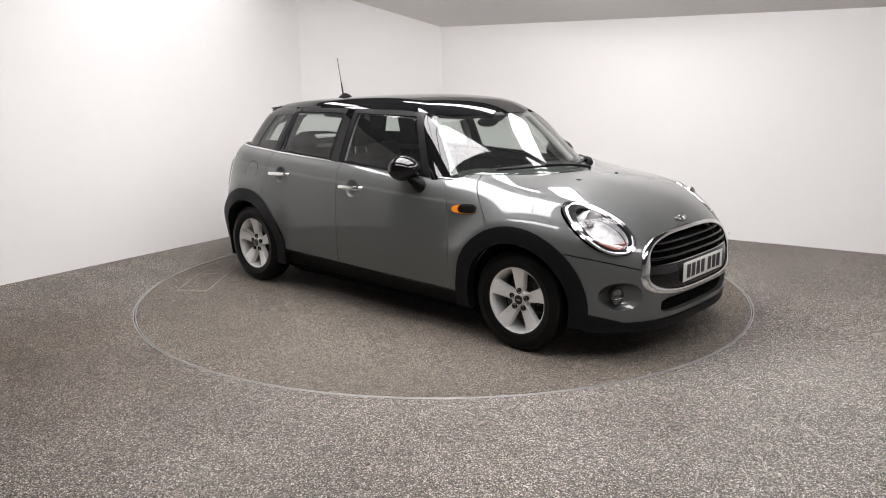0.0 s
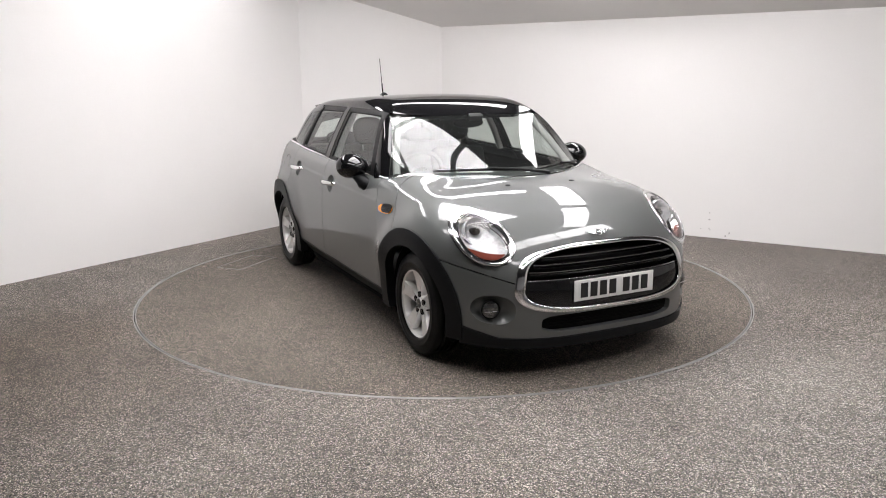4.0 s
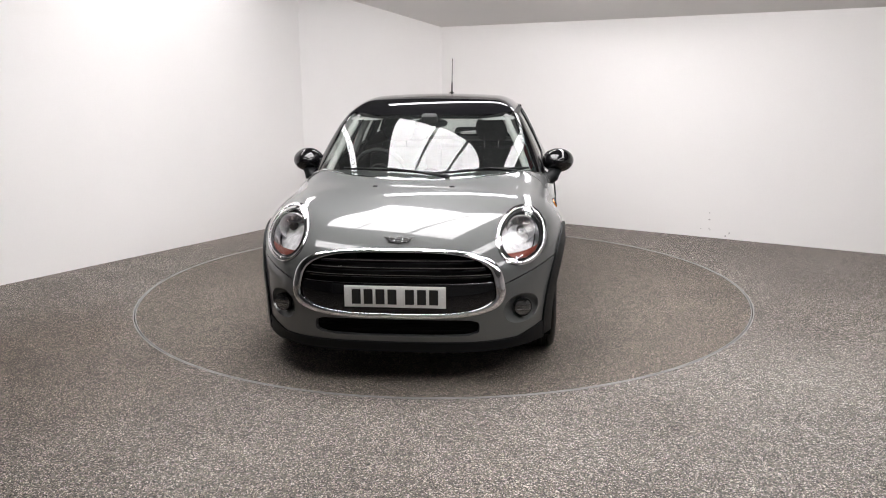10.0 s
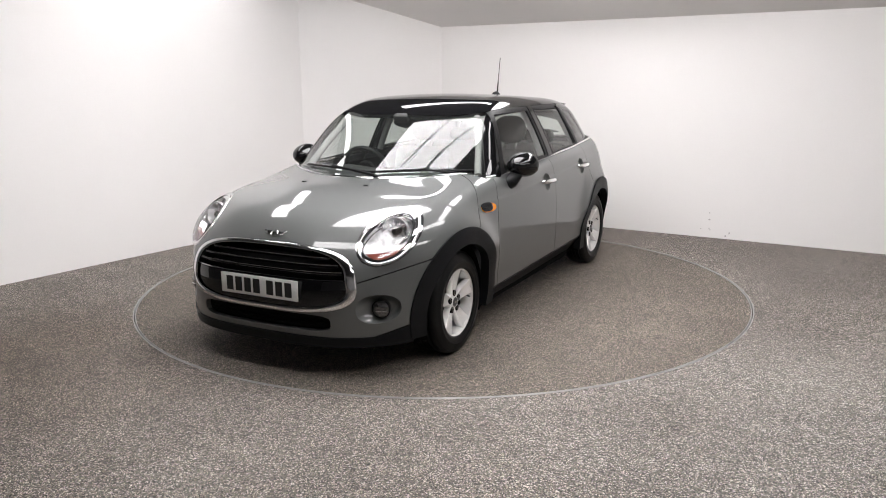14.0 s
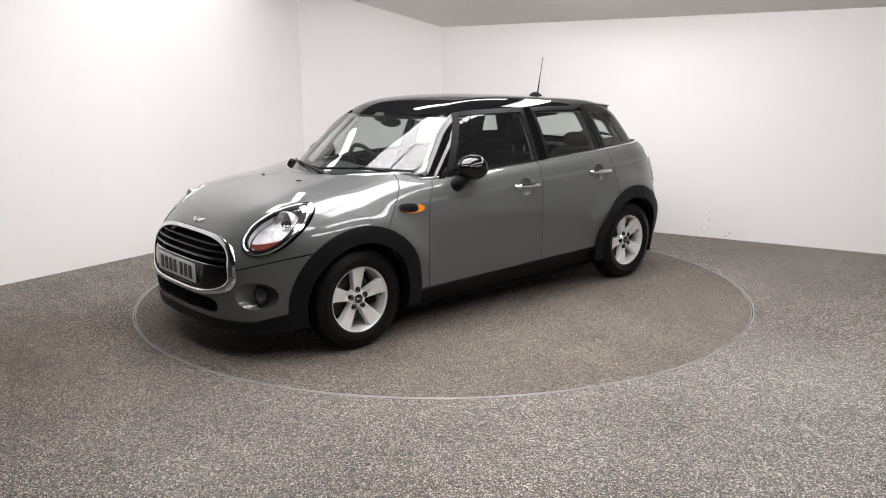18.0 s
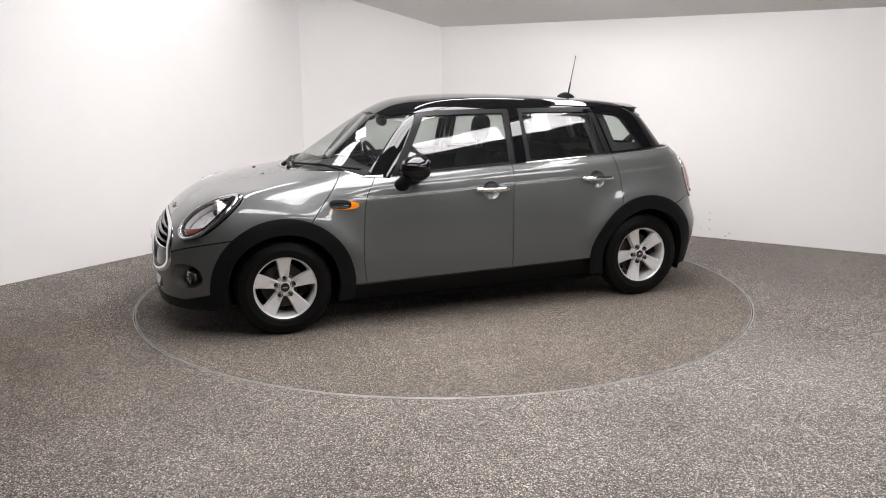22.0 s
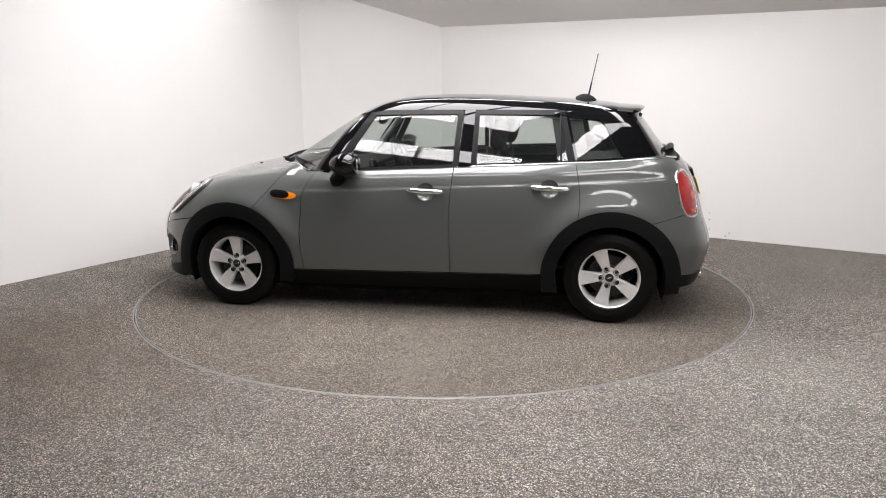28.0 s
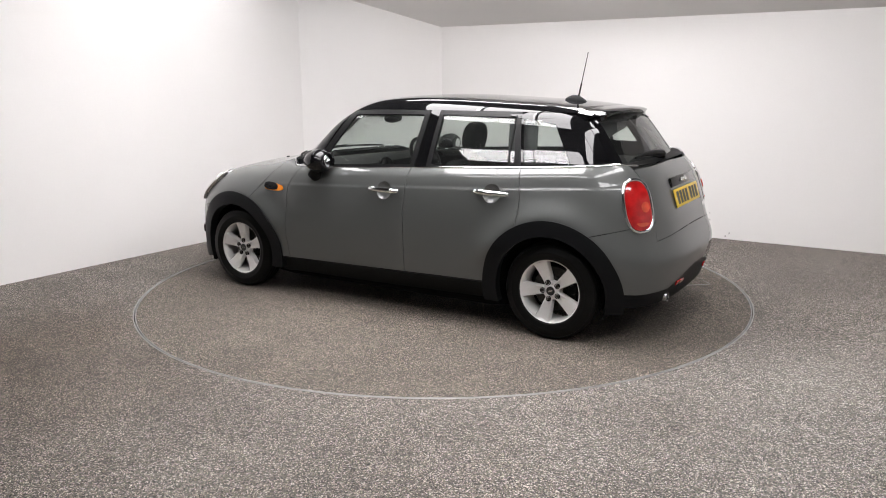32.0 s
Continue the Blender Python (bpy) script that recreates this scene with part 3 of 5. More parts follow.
def car_body(car):
    nose = patch(low_form, (1.0, 0, 0.40), (1, 0, -0.05), (0, 1, 0), (-60, 60), (-32, 40), 150, 90)
    hood = patch(low_form, (1.05, 0, 0.42), (0.45, 0, 0.9), (0, 1, 0), (-78, 78), (-62, 66), 170, 150)
    flank = sheet(low_form, "y", (-1.95, 1.75), (0.12, 1.10), 190, 150, 0.2)

    # bonnet
    S = clips(hood, lambda x, y, z: cowl(x, y, z) - GAP, lambda x, y, z: wing_seam(x, y, z) - GAP, arch(ARCH_OUT - 0.01, WHEEL_X),
              lambda x, y, z: bumper_seam(x, y, z) - 0.0034, grille_oval(*GRILLE, 2.95, 2.95), head_oval(0.0))
    bonnet = panel("bonnet", S, PAINT, car, "domed grey painted bonnet")
    # front bumper skin
    S = clips(nose, lambda x, y, z: -bumper_seam(x, y, z) - 0.0034, grille_oval(*GRILLE, 2.95, 2.95), arch(ARCH_OUT - 0.01, WHEEL_X),
              lambda x, y, z: z - (0.238 + 0.35 * np.maximum(np.abs(y) - 0.62, 0)), oval(0.0, 0.314, 0.43, 0.047, 8, 4),
              oval(0.640, 0.388, 0.088, 0.078, 2.2, 2.2))
    panel("front_bumper", S, PAINT, car, "grey painted front bumper skin", depth=0.03)
    # black lower lip
    S = clips(nose, lambda x, y, z: -z + (0.235 + 0.35 * np.maximum(np.abs(y) - 0.62, 0)), lambda x, y, z: z - 0.183, arch(ARCH_OUT - 0.01, WHEEL_X))
    panel("front_lip", lifted(S, 0.008), TRIM, car, "black plastic lower front lip", depth=0.04)

    front_details(car, nose, hood)

    around = {xw: patch(low_form, (xw, 0.1, 0.35), (0.2 * xw, 1, 0), (1, 0, 0), (-52, 52), (-45, 50), 80, 60) for xw in (WHEEL_X, -WHEEL_X)}
    tail = patch(low_form, (-1.15, 0.1, 0.62), (-0.72, 0.70, 0.0), (0, 0, 1), (-55, 52), (-72, 62), 150, 120)
    low_edge = lambda x, y, z: z - sill_top(x)
    top_edge = lambda x, y, z: belt(x) - z
    for sgn, flip in ((1, lambda s: s), (-1, mirrored)):
        # front wing behind the wheel
        S = clips(flank, lambda x, y, z: -wing_seam(x, y, z) - GAP, arch(ARCH_OUT - 0.01, WHEEL_X), low_edge, top_edge, lambda x, y, z: x - door_front(z) - GAP,
                  lambda x, y, z: x - 0.5)
        T = clips(hood, lambda x, y, z: -wing_seam(x, y, z) - GAP, lambda x, y, z: cowl(x, y, z) - GAP, lambda x, y, z: y - 0.3, lambda x, y, z: z - belt(x), lambda x, y, z: x - door_front(z) - GAP)
        panel("front_wing", flip(joined(S, T)), PAINT, car)
        # doors
        S = clips(flank, lambda x, y, z: door_front(z) - x - GAP, lambda x, y, z: x - door_mid(z) - GAP, low_edge, top_edge, bowl(-0.090, 0.838))
        fd = panel("front_door", flip(S), PAINT, car, "grey painted front door")
        S = clips(flank, lambda x, y, z: door_mid(z) - x - GAP, lambda x, y, z: x - door_rear(z) - GAP, low_edge, top_edge, arch(ARCH_OUT - 0.01, -WHEEL_X), bowl(-0.891, 0.870))
        rd = panel("rear_door", flip(S), PAINT, car, "grey painted rear door")
        for door, xh, zh in ((fd, -0.093, 0.845), (rd, -0.894, 0.877)):
            handle(door, xh, zh, sgn)
        # wheel arch trims
        for xw in (WHEEL_X, -WHEEL_X):
            end = lambda x, y, z: z - 0.20
            side = around[xw]
            S = clips(side, arch(ARCH_IN, xw), arch(ARCH_OUT, xw, -1), end, lambda x, y, z: y - 0.4)
            panel("wheel_arch_trim", flip(lifted(S, 0.012)), TRIM, car, "black plastic wheel arch trim", depth=0.055)
        # sill trim
        S = clips(flank, lambda x, y, z: sill_top(x) - 0.004 - z, lambda x, y, z: z - 0.155, arch(ARCH_IN + 0.02, WHEEL_X), arch(ARCH_IN + 0.02, -WHEEL_X),
                  lambda x, y, z: 1.1 - np.abs(x))
        S = (S[0] - np.outer(0.85 * (sill_top(S[0][:, 0]) - S[0][:, 2]), (0, 1, 0)), S[1] * (0.76, 0.76, 0) - np.array((0, 0, 0.65)), S[2])
        panel("sill_trim", flip(lifted(S, 0.006)), TRIM, car, "black plastic sill trim", depth=0.05)
        # rear quarter
        S = clips(tail, lambda x, y, z: door_rear(z) - x - GAP, arch(ARCH_OUT - 0.01, -WHEEL_X), top_edge, lambda x, y, z: tail_seam(x, y, z) - GAP,
                  lambda x, y, z: tail_edge(x, y, z) - GAP, tail_oval(1.0))
        panel("rear_quarter", flip(S), PAINT, car)
        # rear lamp in its chrome ring
        def rim(a):
            z = 0.832 + 0.145 * power(math.sin(a), 0.74)
            w = -0.033 + 0.09 * (z - 0.83) + 0.096 * power(math.cos(a), 0.74)
            return (-1.765 + 0.7071 * w, 0.70 + 0.7071 * w, z)
        line = ring_on(low_form, rim, (-0.7071, 0.7071, 0), 0.35, 110)
        line = [(Vector((p.x, p.y * sgn, p.z)), Vector((n.x, n.y * sgn, n.z))) for p, n in line]
        lamp = swell("rear_lamp", line, 0.0105, 0.003, CHROME, car, "upright red rear lamp in a chrome ring", 0.8)
        S = clips(tail, tail_oval(0.84, -1))
        dome = 0.003 + 0.020 * np.clip(tail_oval(0.84, -1)(*S[0].T) / 0.04, 0, 1) ** 0.55
        panel("lens", flip((S[0] + S[1] * dome[:, None], S[1], S[2])), RED, lamp, "glossy red lens", depth=0.01)
        blob = within(tail_oval(0.80, -1), lambda x, y, z: 0.030 - np.hypot((x + 1.765) * 0.7071 + (y - 0.70) * 0.7071 + 0.062, z - 0.822))
        S = clips(tail, blob)
        panel("inner_lens", flip(lifted(S, 0.0245)), RED_LIGHT, lamp, "brighter round red lens", depth=0.006)
        blob = within(tail_oval(0.62, -1), lambda x, y, z: 0.738 - z)
        S = clips(tail, blob)
        panel("reverse_lens", flip(lifted(S, 0.0215)), RED_LIGHT, lamp, "pale red lower lens", depth=0.004)
    tail_r = patch(low_form, (-1.0, 0, 0.62), (-1, 0, 0), (0, 1, 0), (-66, 66), (-45, 50), 150, 100)
    S = clips(tail_r, away(lambda x, y, z: tail_edge(x, y, z) + 0.004 , lambda x, y, z: tail_seam(x, y, z) + GAP),
              away(lambda x, y, z: -tail_edge(x, y, z), lambda x, y, z: tail_low(x, y, z) + GAP),
              arch(ARCH_OUT - 0.01, -WHEEL_X), lambda x, y, z: z - valance(y), lambda x, y, z: -1.2 - x, tail_oval(1.0))
    panel("rear_bumper", S, PAINT, car, "grey painted rear bumper", depth=0.03)
    S = clips(tail_r, lambda x, y, z: valance(y) - 0.004 - z, lambda x, y, z: z - 0.235, arch(ARCH_OUT - 0.01, -WHEEL_X), lambda x, y, z: -1.2 - x)
    panel("rear_valance", lifted(S, -0.004), TRIM, car, "black plastic rear valance", depth=0.04)
    # tailgate below the rear window
    S = clips(tail_r, lambda x, y, z: -tail_edge(x, y, z) - GAP, lambda x, y, z: tail_low(x, y, z) - GAP, tail_oval(1.0), lambda x, y, z: 1.04 - 0.02 * np.abs(y) - z + 0.0 * x)
    gate = panel("tailgate", S, PAINT, car, "grey painted tailgate")
    return bonnet, gate


def on_form(form, o, d, far=2.5):
    """Point and normal where one ray leaves a form."""
    p = cast(form, np.array([o], float), np.array([d], float) / np.linalg.norm(d), far)[0]
    return Vector(p[0]), Vector(slope(form, p)[0])


def ring_on(form, outline, way, back, n=90):
    """Closed line of points on a form; outline gives (y, z) or (w, z) offsets, cast along way."""
    pts = []
    for k in range(n):
        o = outline(2 * math.pi * k / n)
        p, nn = on_form(form, np.array(o) - np.array(way) * back, way)
        pts.append((p, nn))
    return pts


def swell(name, pts, r, out, material, parent, label="", flat=0.6, seg=12):
    """A rounded bead along a closed line, flattened towards the surface it lies on."""
    rr = r if hasattr(r, "__len__") else [r] * len(pts)
    bm = bmesh.new()
    n = len(pts)
    rings = []
    for i, (p, nn) in enumerate(pts):
        t = (pts[(i + 1) % n][0] - pts[i - 1][0]).normalized()
        s = t.cross(nn).normalized()
        rings.append([bm.verts.new(p + nn * (out + math.sin(2 * math.pi * k / seg) * rr[i] * flat) + s * math.cos(2 * math.pi * k / seg) * rr[i]) for k in range(seg)])
    for i in range(n):
        a, b = rings[i], rings[(i + 1) % n]
        for k in range(seg):
            j = (k + 1) % seg
            bm.faces.new((a[k], a[j], b[j], b[k]))
    bmesh.ops.recalc_face_normals(bm, faces=bm.faces)
    return part(name, bm, material, parent, label)


def power(c, p):
    return math.copysign(abs(c) ** p, c)


def front_details(car, nose, hood):
    # chrome grille surround, slats and plate panel
    line = ring_on(low_form, lambda a: (1.0, 0.529 * (1 - 0.06 * power(math.sin(a), 0.60)) * power(math.cos(a), 0.60), 0.537 + 0.159 * power(math.sin(a), 0.60)), (1, 0, 0), 0.0, 140)
    grille = swell("grille", line, [0.0125 + 0.015 * abs(math.cos(2 * math.pi * k / 140)) ** 3 for k in range(140)], 0.002, CHROME, car, "wide oval grille with chrome surround and black slats", 0.34)
    inner = clips(nose, grille_oval(0.537, 0.524, 0.152, 3.2, 3.2, -1))
    panel("backing", lifted(inner, -0.06), UNDER, grille, depth=0)
    S = clips(inner, lambda x, y, z: 0.540 - z)
    panel("plate_panel", lifted(S, -0.006), GLOSS_BLACK, grille, "gloss black lower grille panel", depth=0.03)
    for zs, hy, r, m in ((0.652, 0.40, 0.011, GLOSS_BLACK), (0.617, 0.455, 0.012, GLOSS_BLACK), (0.582, 0.485, 0.012, GLOSS_BLACK), (0.545, 0.495, 0.006, CHROME)):
        pts = []
        for k in range(33):
            y = -hy + 2 * hy * k / 32
            p, n = on_form(low_form, (1.0, y, zs), (1, 0, 0))
            pts.append(p - n * 0.012)
        bm = bmesh.new()
        tube(bm, pts, r, 8, flat=0.8)
        part("slat", bm, m, grille)
        if m is GLOSS_BLACK:
            bm = bmesh.new()
            tube(bm, [p + Vector((0.008, 0, 0.006)) for p in pts], 0.0022, 6)
            part("slat_edge", bm, DARK_METAL, grille, "thin dull edge of a slat")
    # lower intake
    S = clips(nose, oval(0.0, 0.314, 0.45, 0.057, 8, 4, -1))
    intake = panel("lower_intake", lifted(S, -0.035), UNDER, car, "black lower air intake", depth=0)
    for zs in (0.288, 0.304, 0.320, 0.336):
        pts = [on_form(low_form, (1.0, -0.43 + 0.86 * k / 24, zs), (1, 0, 0)) for k in range(25)]
        bm = bmesh.new()
        tube(bm, [p - n * 0.03 for p, n in pts], 0.004, 6)
        part("bar", bm, UNDER, intake)
    # number plate
    plate(car, Vector((2.036, 0, 0.480)), 0, PLATE_WHITE, "white front number plate with black characters")
    # badge on the bonnet lip
    p, n = on_form(low_form, (1.2, 0, 0.40), (0.68, 0, 0.34))
    badge(car, p, n, 1.0)
    for sgn in (1, -1):
        flip = (lambda s: s) if sgn > 0 else mirrored
        # headlamp, its outer half standing proud of the wing
        left = clips(hood, lambda x, y, z: y - 0.2)
        proud = lambda y: 0.028 * np.clip((np.abs(y) - 0.58) / 0.17, 0, 1)
        stand = lambda S, d: (S[0] + S[1] * 0.3 * (proud(S[0][:, 1]) + d)[:, None] + np.outer(proud(S[0][:, 1]) + d, (0.75, 0.05, 0.15)), S[1], S[2])
        line = ring_on(low_form, lambda a: (1.2, sgn * (0.632 + 0.119 * math.cos(a) - 0.05 * 0.12 * math.sin(a)), 0.744 + 0.121 * math.sin(a)), (1, 0, 0), 0.0, 100)
        line = [(p + n * 0.3 * float(proud(p.y)) + Vector((0.75, 0.05 * sgn, 0.15)) * float(proud(p.y)), n) for p, n in line]
        lamp = swell("headlamp", line, 0.0075, 0.002, CHROME, car, "round headlamp in a chrome ring", 0.4)
        S = clips(left, head_oval(0.002, -1), head_oval(-0.023))
        panel("bezel", flip(stand(S, 0.002)), BEZEL, lamp, "broad polished silver bezel", depth=0.06)
        S = clips(left, head_oval(-0.0235, -1), head_oval(-0.028))
        panel("bezel_seal", flip(stand(S, 0.003)), SEAL, lamp, "thin black seal", depth=0.02)
        S = clips(left, head_oval(-0.026, -1))
        g = panel("lens", flip(stand(S, 0.004)), LENS, lamp, "clear bulging lens", depth=0)
        g.visible_shadow = False
        panel("housing", flip(lifted(S, -0.055)), HOUSING, lamp, "silvered lamp housing", depth=0)
        S = clips(left, head_oval(-0.030, -1), lambda x, y, z: 0.676 + 0.10 * (y - 0.63) - z + 1.5 * (y - 0.63) ** 2)
        panel("side_light", flip(stand(S, -0.012)), ORANGE_RED, lamp, "orange red lower segment", depth=0.03)
        p, n = on_form(low_form, (1.1, 0.62 * sgn, 0.45), (0.62, 0.0, 0.315))
        ax = (Vector((1, 0.10 * sgn, 0.18))).normalized()
        m = Matrix.Translation(Vector((1.640, 0.628 * sgn, 0.764))) @ ax.to_track_quat("Z", "Y").to_matrix().to_4x4()
        bm = bmesh.new()
        lathe(bm, [(0.018, -0.045), (0.033, -0.038), (0.050, -0.020), (0.068, 0.012), (0.072, 0.022), (0.076, 0.022), (0.078, 0.0), (0.062, -0.05)], m, 40)
        part("reflector", bm, SILVER, lamp, "bright round reflector bowl")
        bm = bmesh.new()
        lathe(bm, [(0, 0.030), (0.012, 0.028), (0.020, 0.018), (0.022, 0.0), (0.020, -0.045)], m, 24)
        part("bulb_shield", bm, DARK_METAL, lamp, "dark bulb shield")
        for k in range(10):
            a = 2 * math.pi * k / 10
            bm = bmesh.new()
            box(bm, (0.028, 0.004, 0.012), m @ pose(0.048 * math.cos(a), 0.048 * math.sin(a), -0.008, 0, -38, 0) @ pose(0, 0, 0, 0, 0, math.degrees(a)), 0.001, 1)
            part("facet", bm, SILVER, lamp)
        # fog lamp in its round recess
        c, n = on_form(low_form, (1.0, 0.648 * sgn, 0.385), (1, 0, 0))
        ax = (n + Vector((1.6, 0, 0))).normalized()
        S = clips(nose, oval(0.640, 0.388, 0.089, 0.079, 2.2, 2.2, -1), lambda x, y, z: y - 0.3)
        d = np.hypot((S[0][:, 1] - 0.640) / 0.089, (S[0][:, 2] - 0.388) / 0.079)
        sunk = S[0] - np.outer(0.062 * np.clip(1 - d ** 4, 0, 1), [0.95, 0.2, 0])
        bm_f = S[2]
        fn = np.cross(sunk[bm_f[:, 1]] - sunk[bm_f[:, 0]], sunk[bm_f[:, 2]] - sunk[bm_f[:, 0]])
        vn = np.zeros_like(sunk)
        for q in range(3):
            np.add.at(vn, bm_f[:, q], fn)
        vn /= np.linalg.norm(vn, axis=1)[:, None] + 1e-12
        fog = panel("fog_lamp", flip((sunk, vn, bm_f)), PAINT, car, "round fog lamp in a recess", depth=0)
        m = Matrix.Translation(c - ax * 0.010 + Vector((0, 0.006 * sgn, 0))) @ ax.to_track_quat("Z", "Y").to_matrix().to_4x4()
        bm = bmesh.new()
        lathe(bm, [(0.046, -0.044), (0.046, -0.016), (0.043, -0.008), (0.030, -0.002), (0, 0.001)], m, 32)
        part("fog_lens", bm, FOG_LENS, fog, "clear fog lamp lens")
        bm = bmesh.new()
        lathe(bm, [(0.046, -0.03), (0.050, -0.03), (0.050, -0.012), (0.046, -0.010)], m, 32)
        part("fog_ring", bm, SEAL, fog)
        bm = bmesh.new()
        box(bm, (0.066, 0.004, 0.004), m @ pose(0, -0.008, 0.0), 0.002)
        part("fog_bar", bm, CHROME, fog, "bright bar across the lens")
        # washer jets
        p, n = on_form(low_form, (1.309, 0.226 * sgn, 0.5), (0, 0, 1))
        bm = bmesh.new()
        box(bm, (0.030, 0.020, 0.012), Matrix.Translation(p) @ n.to_track_quat("Z", "Y").to_matrix().to_4x4(), 0.005)
        part("washer_jet", bm, TRIM, car)


def plate(car, c, turn, material, label):
    m = Matrix.Translation(c) @ pose(0, 0, 0, 0, 0, turn)
    bm = bmesh.new()
    box(bm, (0.005, 0.522, 0.112), m, 0.002)
    ob = part("number_plate", bm, material, car, label)
    for k in range(7):
        off = -0.1985 + k * 0.0615 + (0.0285 if k > 3 else 0)
        bm = bmesh.new()
        box(bm, (0.0012, 0.046, 0.079), m @ pose(0.0029, off, 0), 0.0004, 1)
        part("character_bar", bm, INK, ob)
    for y in (-0.245, 0.245):
        bm = bmesh.new()
        lathe(bm, [(0.0055, 0.0), (0.005, 0.003), (0, 0.0035)], m @ pose(0.002, y, 0, 0, 90, 0), 12)
        part("screw_cap", bm, PLATE_WHITE, ob)
    return ob


def badge(parent, p, n, size):
    """Winged round badge, drawn as plain shapes."""
    z = n.normalized()
    x = Vector((0, 1, 0))
    y = z.cross(x).normalized()
    m = Matrix((x, y, z)).transposed().to_4x4()
    m.translation = p + z * 0.004
    bm = bmesh.new()
    lathe(bm, [(0.0215 * size, 0.0), (0.0215 * size, 0.004), (0.019 * size, 0.006), (0.017 * size, 0.004), (0, 0.004)], m, 28)
    ob = part("badge", bm, CHROME, parent, "winged chrome badge with black centre")
    bm = bmesh.new()
    lathe(bm, [(0.0165 * size, 0.0042), (0.0165 * size, 0.0055), (0, 0.0058)], m, 28)
    part("badge_centre", bm, INK, ob, "black round centre")
    for s in (1, -1):
        for k in range(4):
            bm = bmesh.new()
            ln = (0.058 - 0.011 * k) * size
            box(bm, (ln, 0.0062 * size, 0.004), m @ pose(s * (0.019 * size + ln / 2), (0.011 - 0.0075 * k) * size, 0.003, 0, 0, s * 5), 0.0012, 1)
            part("badge_feather", bm, CHROME, ob)
    bm = bmesh.new()
    box(bm, (0.026 * size, 0.0055 * size, 0.0016), m @ pose(0, 0, 0.0066), 0.0004, 1)
    part("badge_bar", bm, CHROME, ob)
    return ob


def bowl(xc, zc):
    return lambda x, y, z: np.hypot(x - xc, z - zc) - 0.059


def handle(door, xh, zh, sgn):
    p = cast(low_form, np.array([[xh, 0.2, zh]]), np.array([[0, 1.0, 0]]), 2)[0][0]
    bm = bmesh.new()
    pts = [(xh + 0.117 * math.cos(a), sgn * (p[1] + 0.006 + 0.026 * max(0, math.sin(a)) ** 0.6), zh + 0.004 * math.cos(a)) for a in [math.pi * k / 14 for k in range(15)]]
    rad = [0.0065 + 0.0065 * max(0, math.sin(math.pi * k / 14)) ** 0.5 for k in range(15)]
    tube(bm, pts, rad, 10, flat=1.2)
    part("handle", bm, CHROME, door, "chrome pull handle")
    q, n = on_form(low_form, (xh + 0.003, 0.2, zh - 0.007), (0, 1, 0))
    q, n = Vector((q.x, q.y * sgn, q.z)), Vector((n.x, n.y * sgn, n.z))
    bm = bmesh.new()
    lathe(bm, [(0.0595, 0.0), (0.056, -0.004), (0.045, -0.017), (0.022, -0.024), (0, -0.026)], Matrix.Translation(q) @ n.to_track_quat("Z", "Y").to_matrix().to_4x4(), 36)
    part("handle_bowl", bm, PAINT, door, "hollow behind the handle")


# ---- glass and the black upper body ----
win_top = spline((-1.3, 1.318), (-0.9, 1.322), (0.0, 1.325), (0.35, 1.318))
roof_edge = spline((-1.6, 1.345), (-1.2, 1.352), (-0.5, 1.356), (0.0, 1.356), (0.3, 1.345), (0.5, 1.315))
pillar_a = lambda x, y, z: (0.572 - 0.61 * (z - 0.963) - x) * 0.85
screen_edge = lambda x, y, z: (0.728 - 0.43 * (z - 0.95)) - np.abs(y)
front_glass = within(lambda x, y, z: (0.505 - 0.60 * (z - 0.975) - x) * 0.85, lambda x, y, z: win_top(x) - z,
                     lambda x, y, z: x - (-0.252 - 0.05 * (z - 1.0)), lambda x, y, z: z - belt(x) - 0.022)
rear_glass = within(lambda x, y, z: -0.412 - x, lambda x, y, z: win_top(x) - z, lambda x, y, z: x - (-1.003 + 0.20 * (z - 1.02)), lambda x, y, z: z - belt(x) - 0.022)
quarter_line = lambda x, y, z: (-1.052 + 0.25 * (z - 1.02)) - x
quarter_glass = within(lambda x, y, z: quarter_line(x, y, z) - 0.016, lambda x, y, z: win_top(x) - z, lambda x, y, z: x - (-1.345 + 0.62 * (z - 1.06)), lambda x, y, z: z - belt(x) - 0.022)
rear_screen = within(lambda x, y, z: 0.50 - 0.20 * (z - 1.05) - np.abs(y), lambda x, y, z: 1.305 - z, lambda x, y, z: z - 1.045 - 0.03 * y ** 2)
header = lambda x, y, z: z - (1.322 - 0.03 * y ** 2)


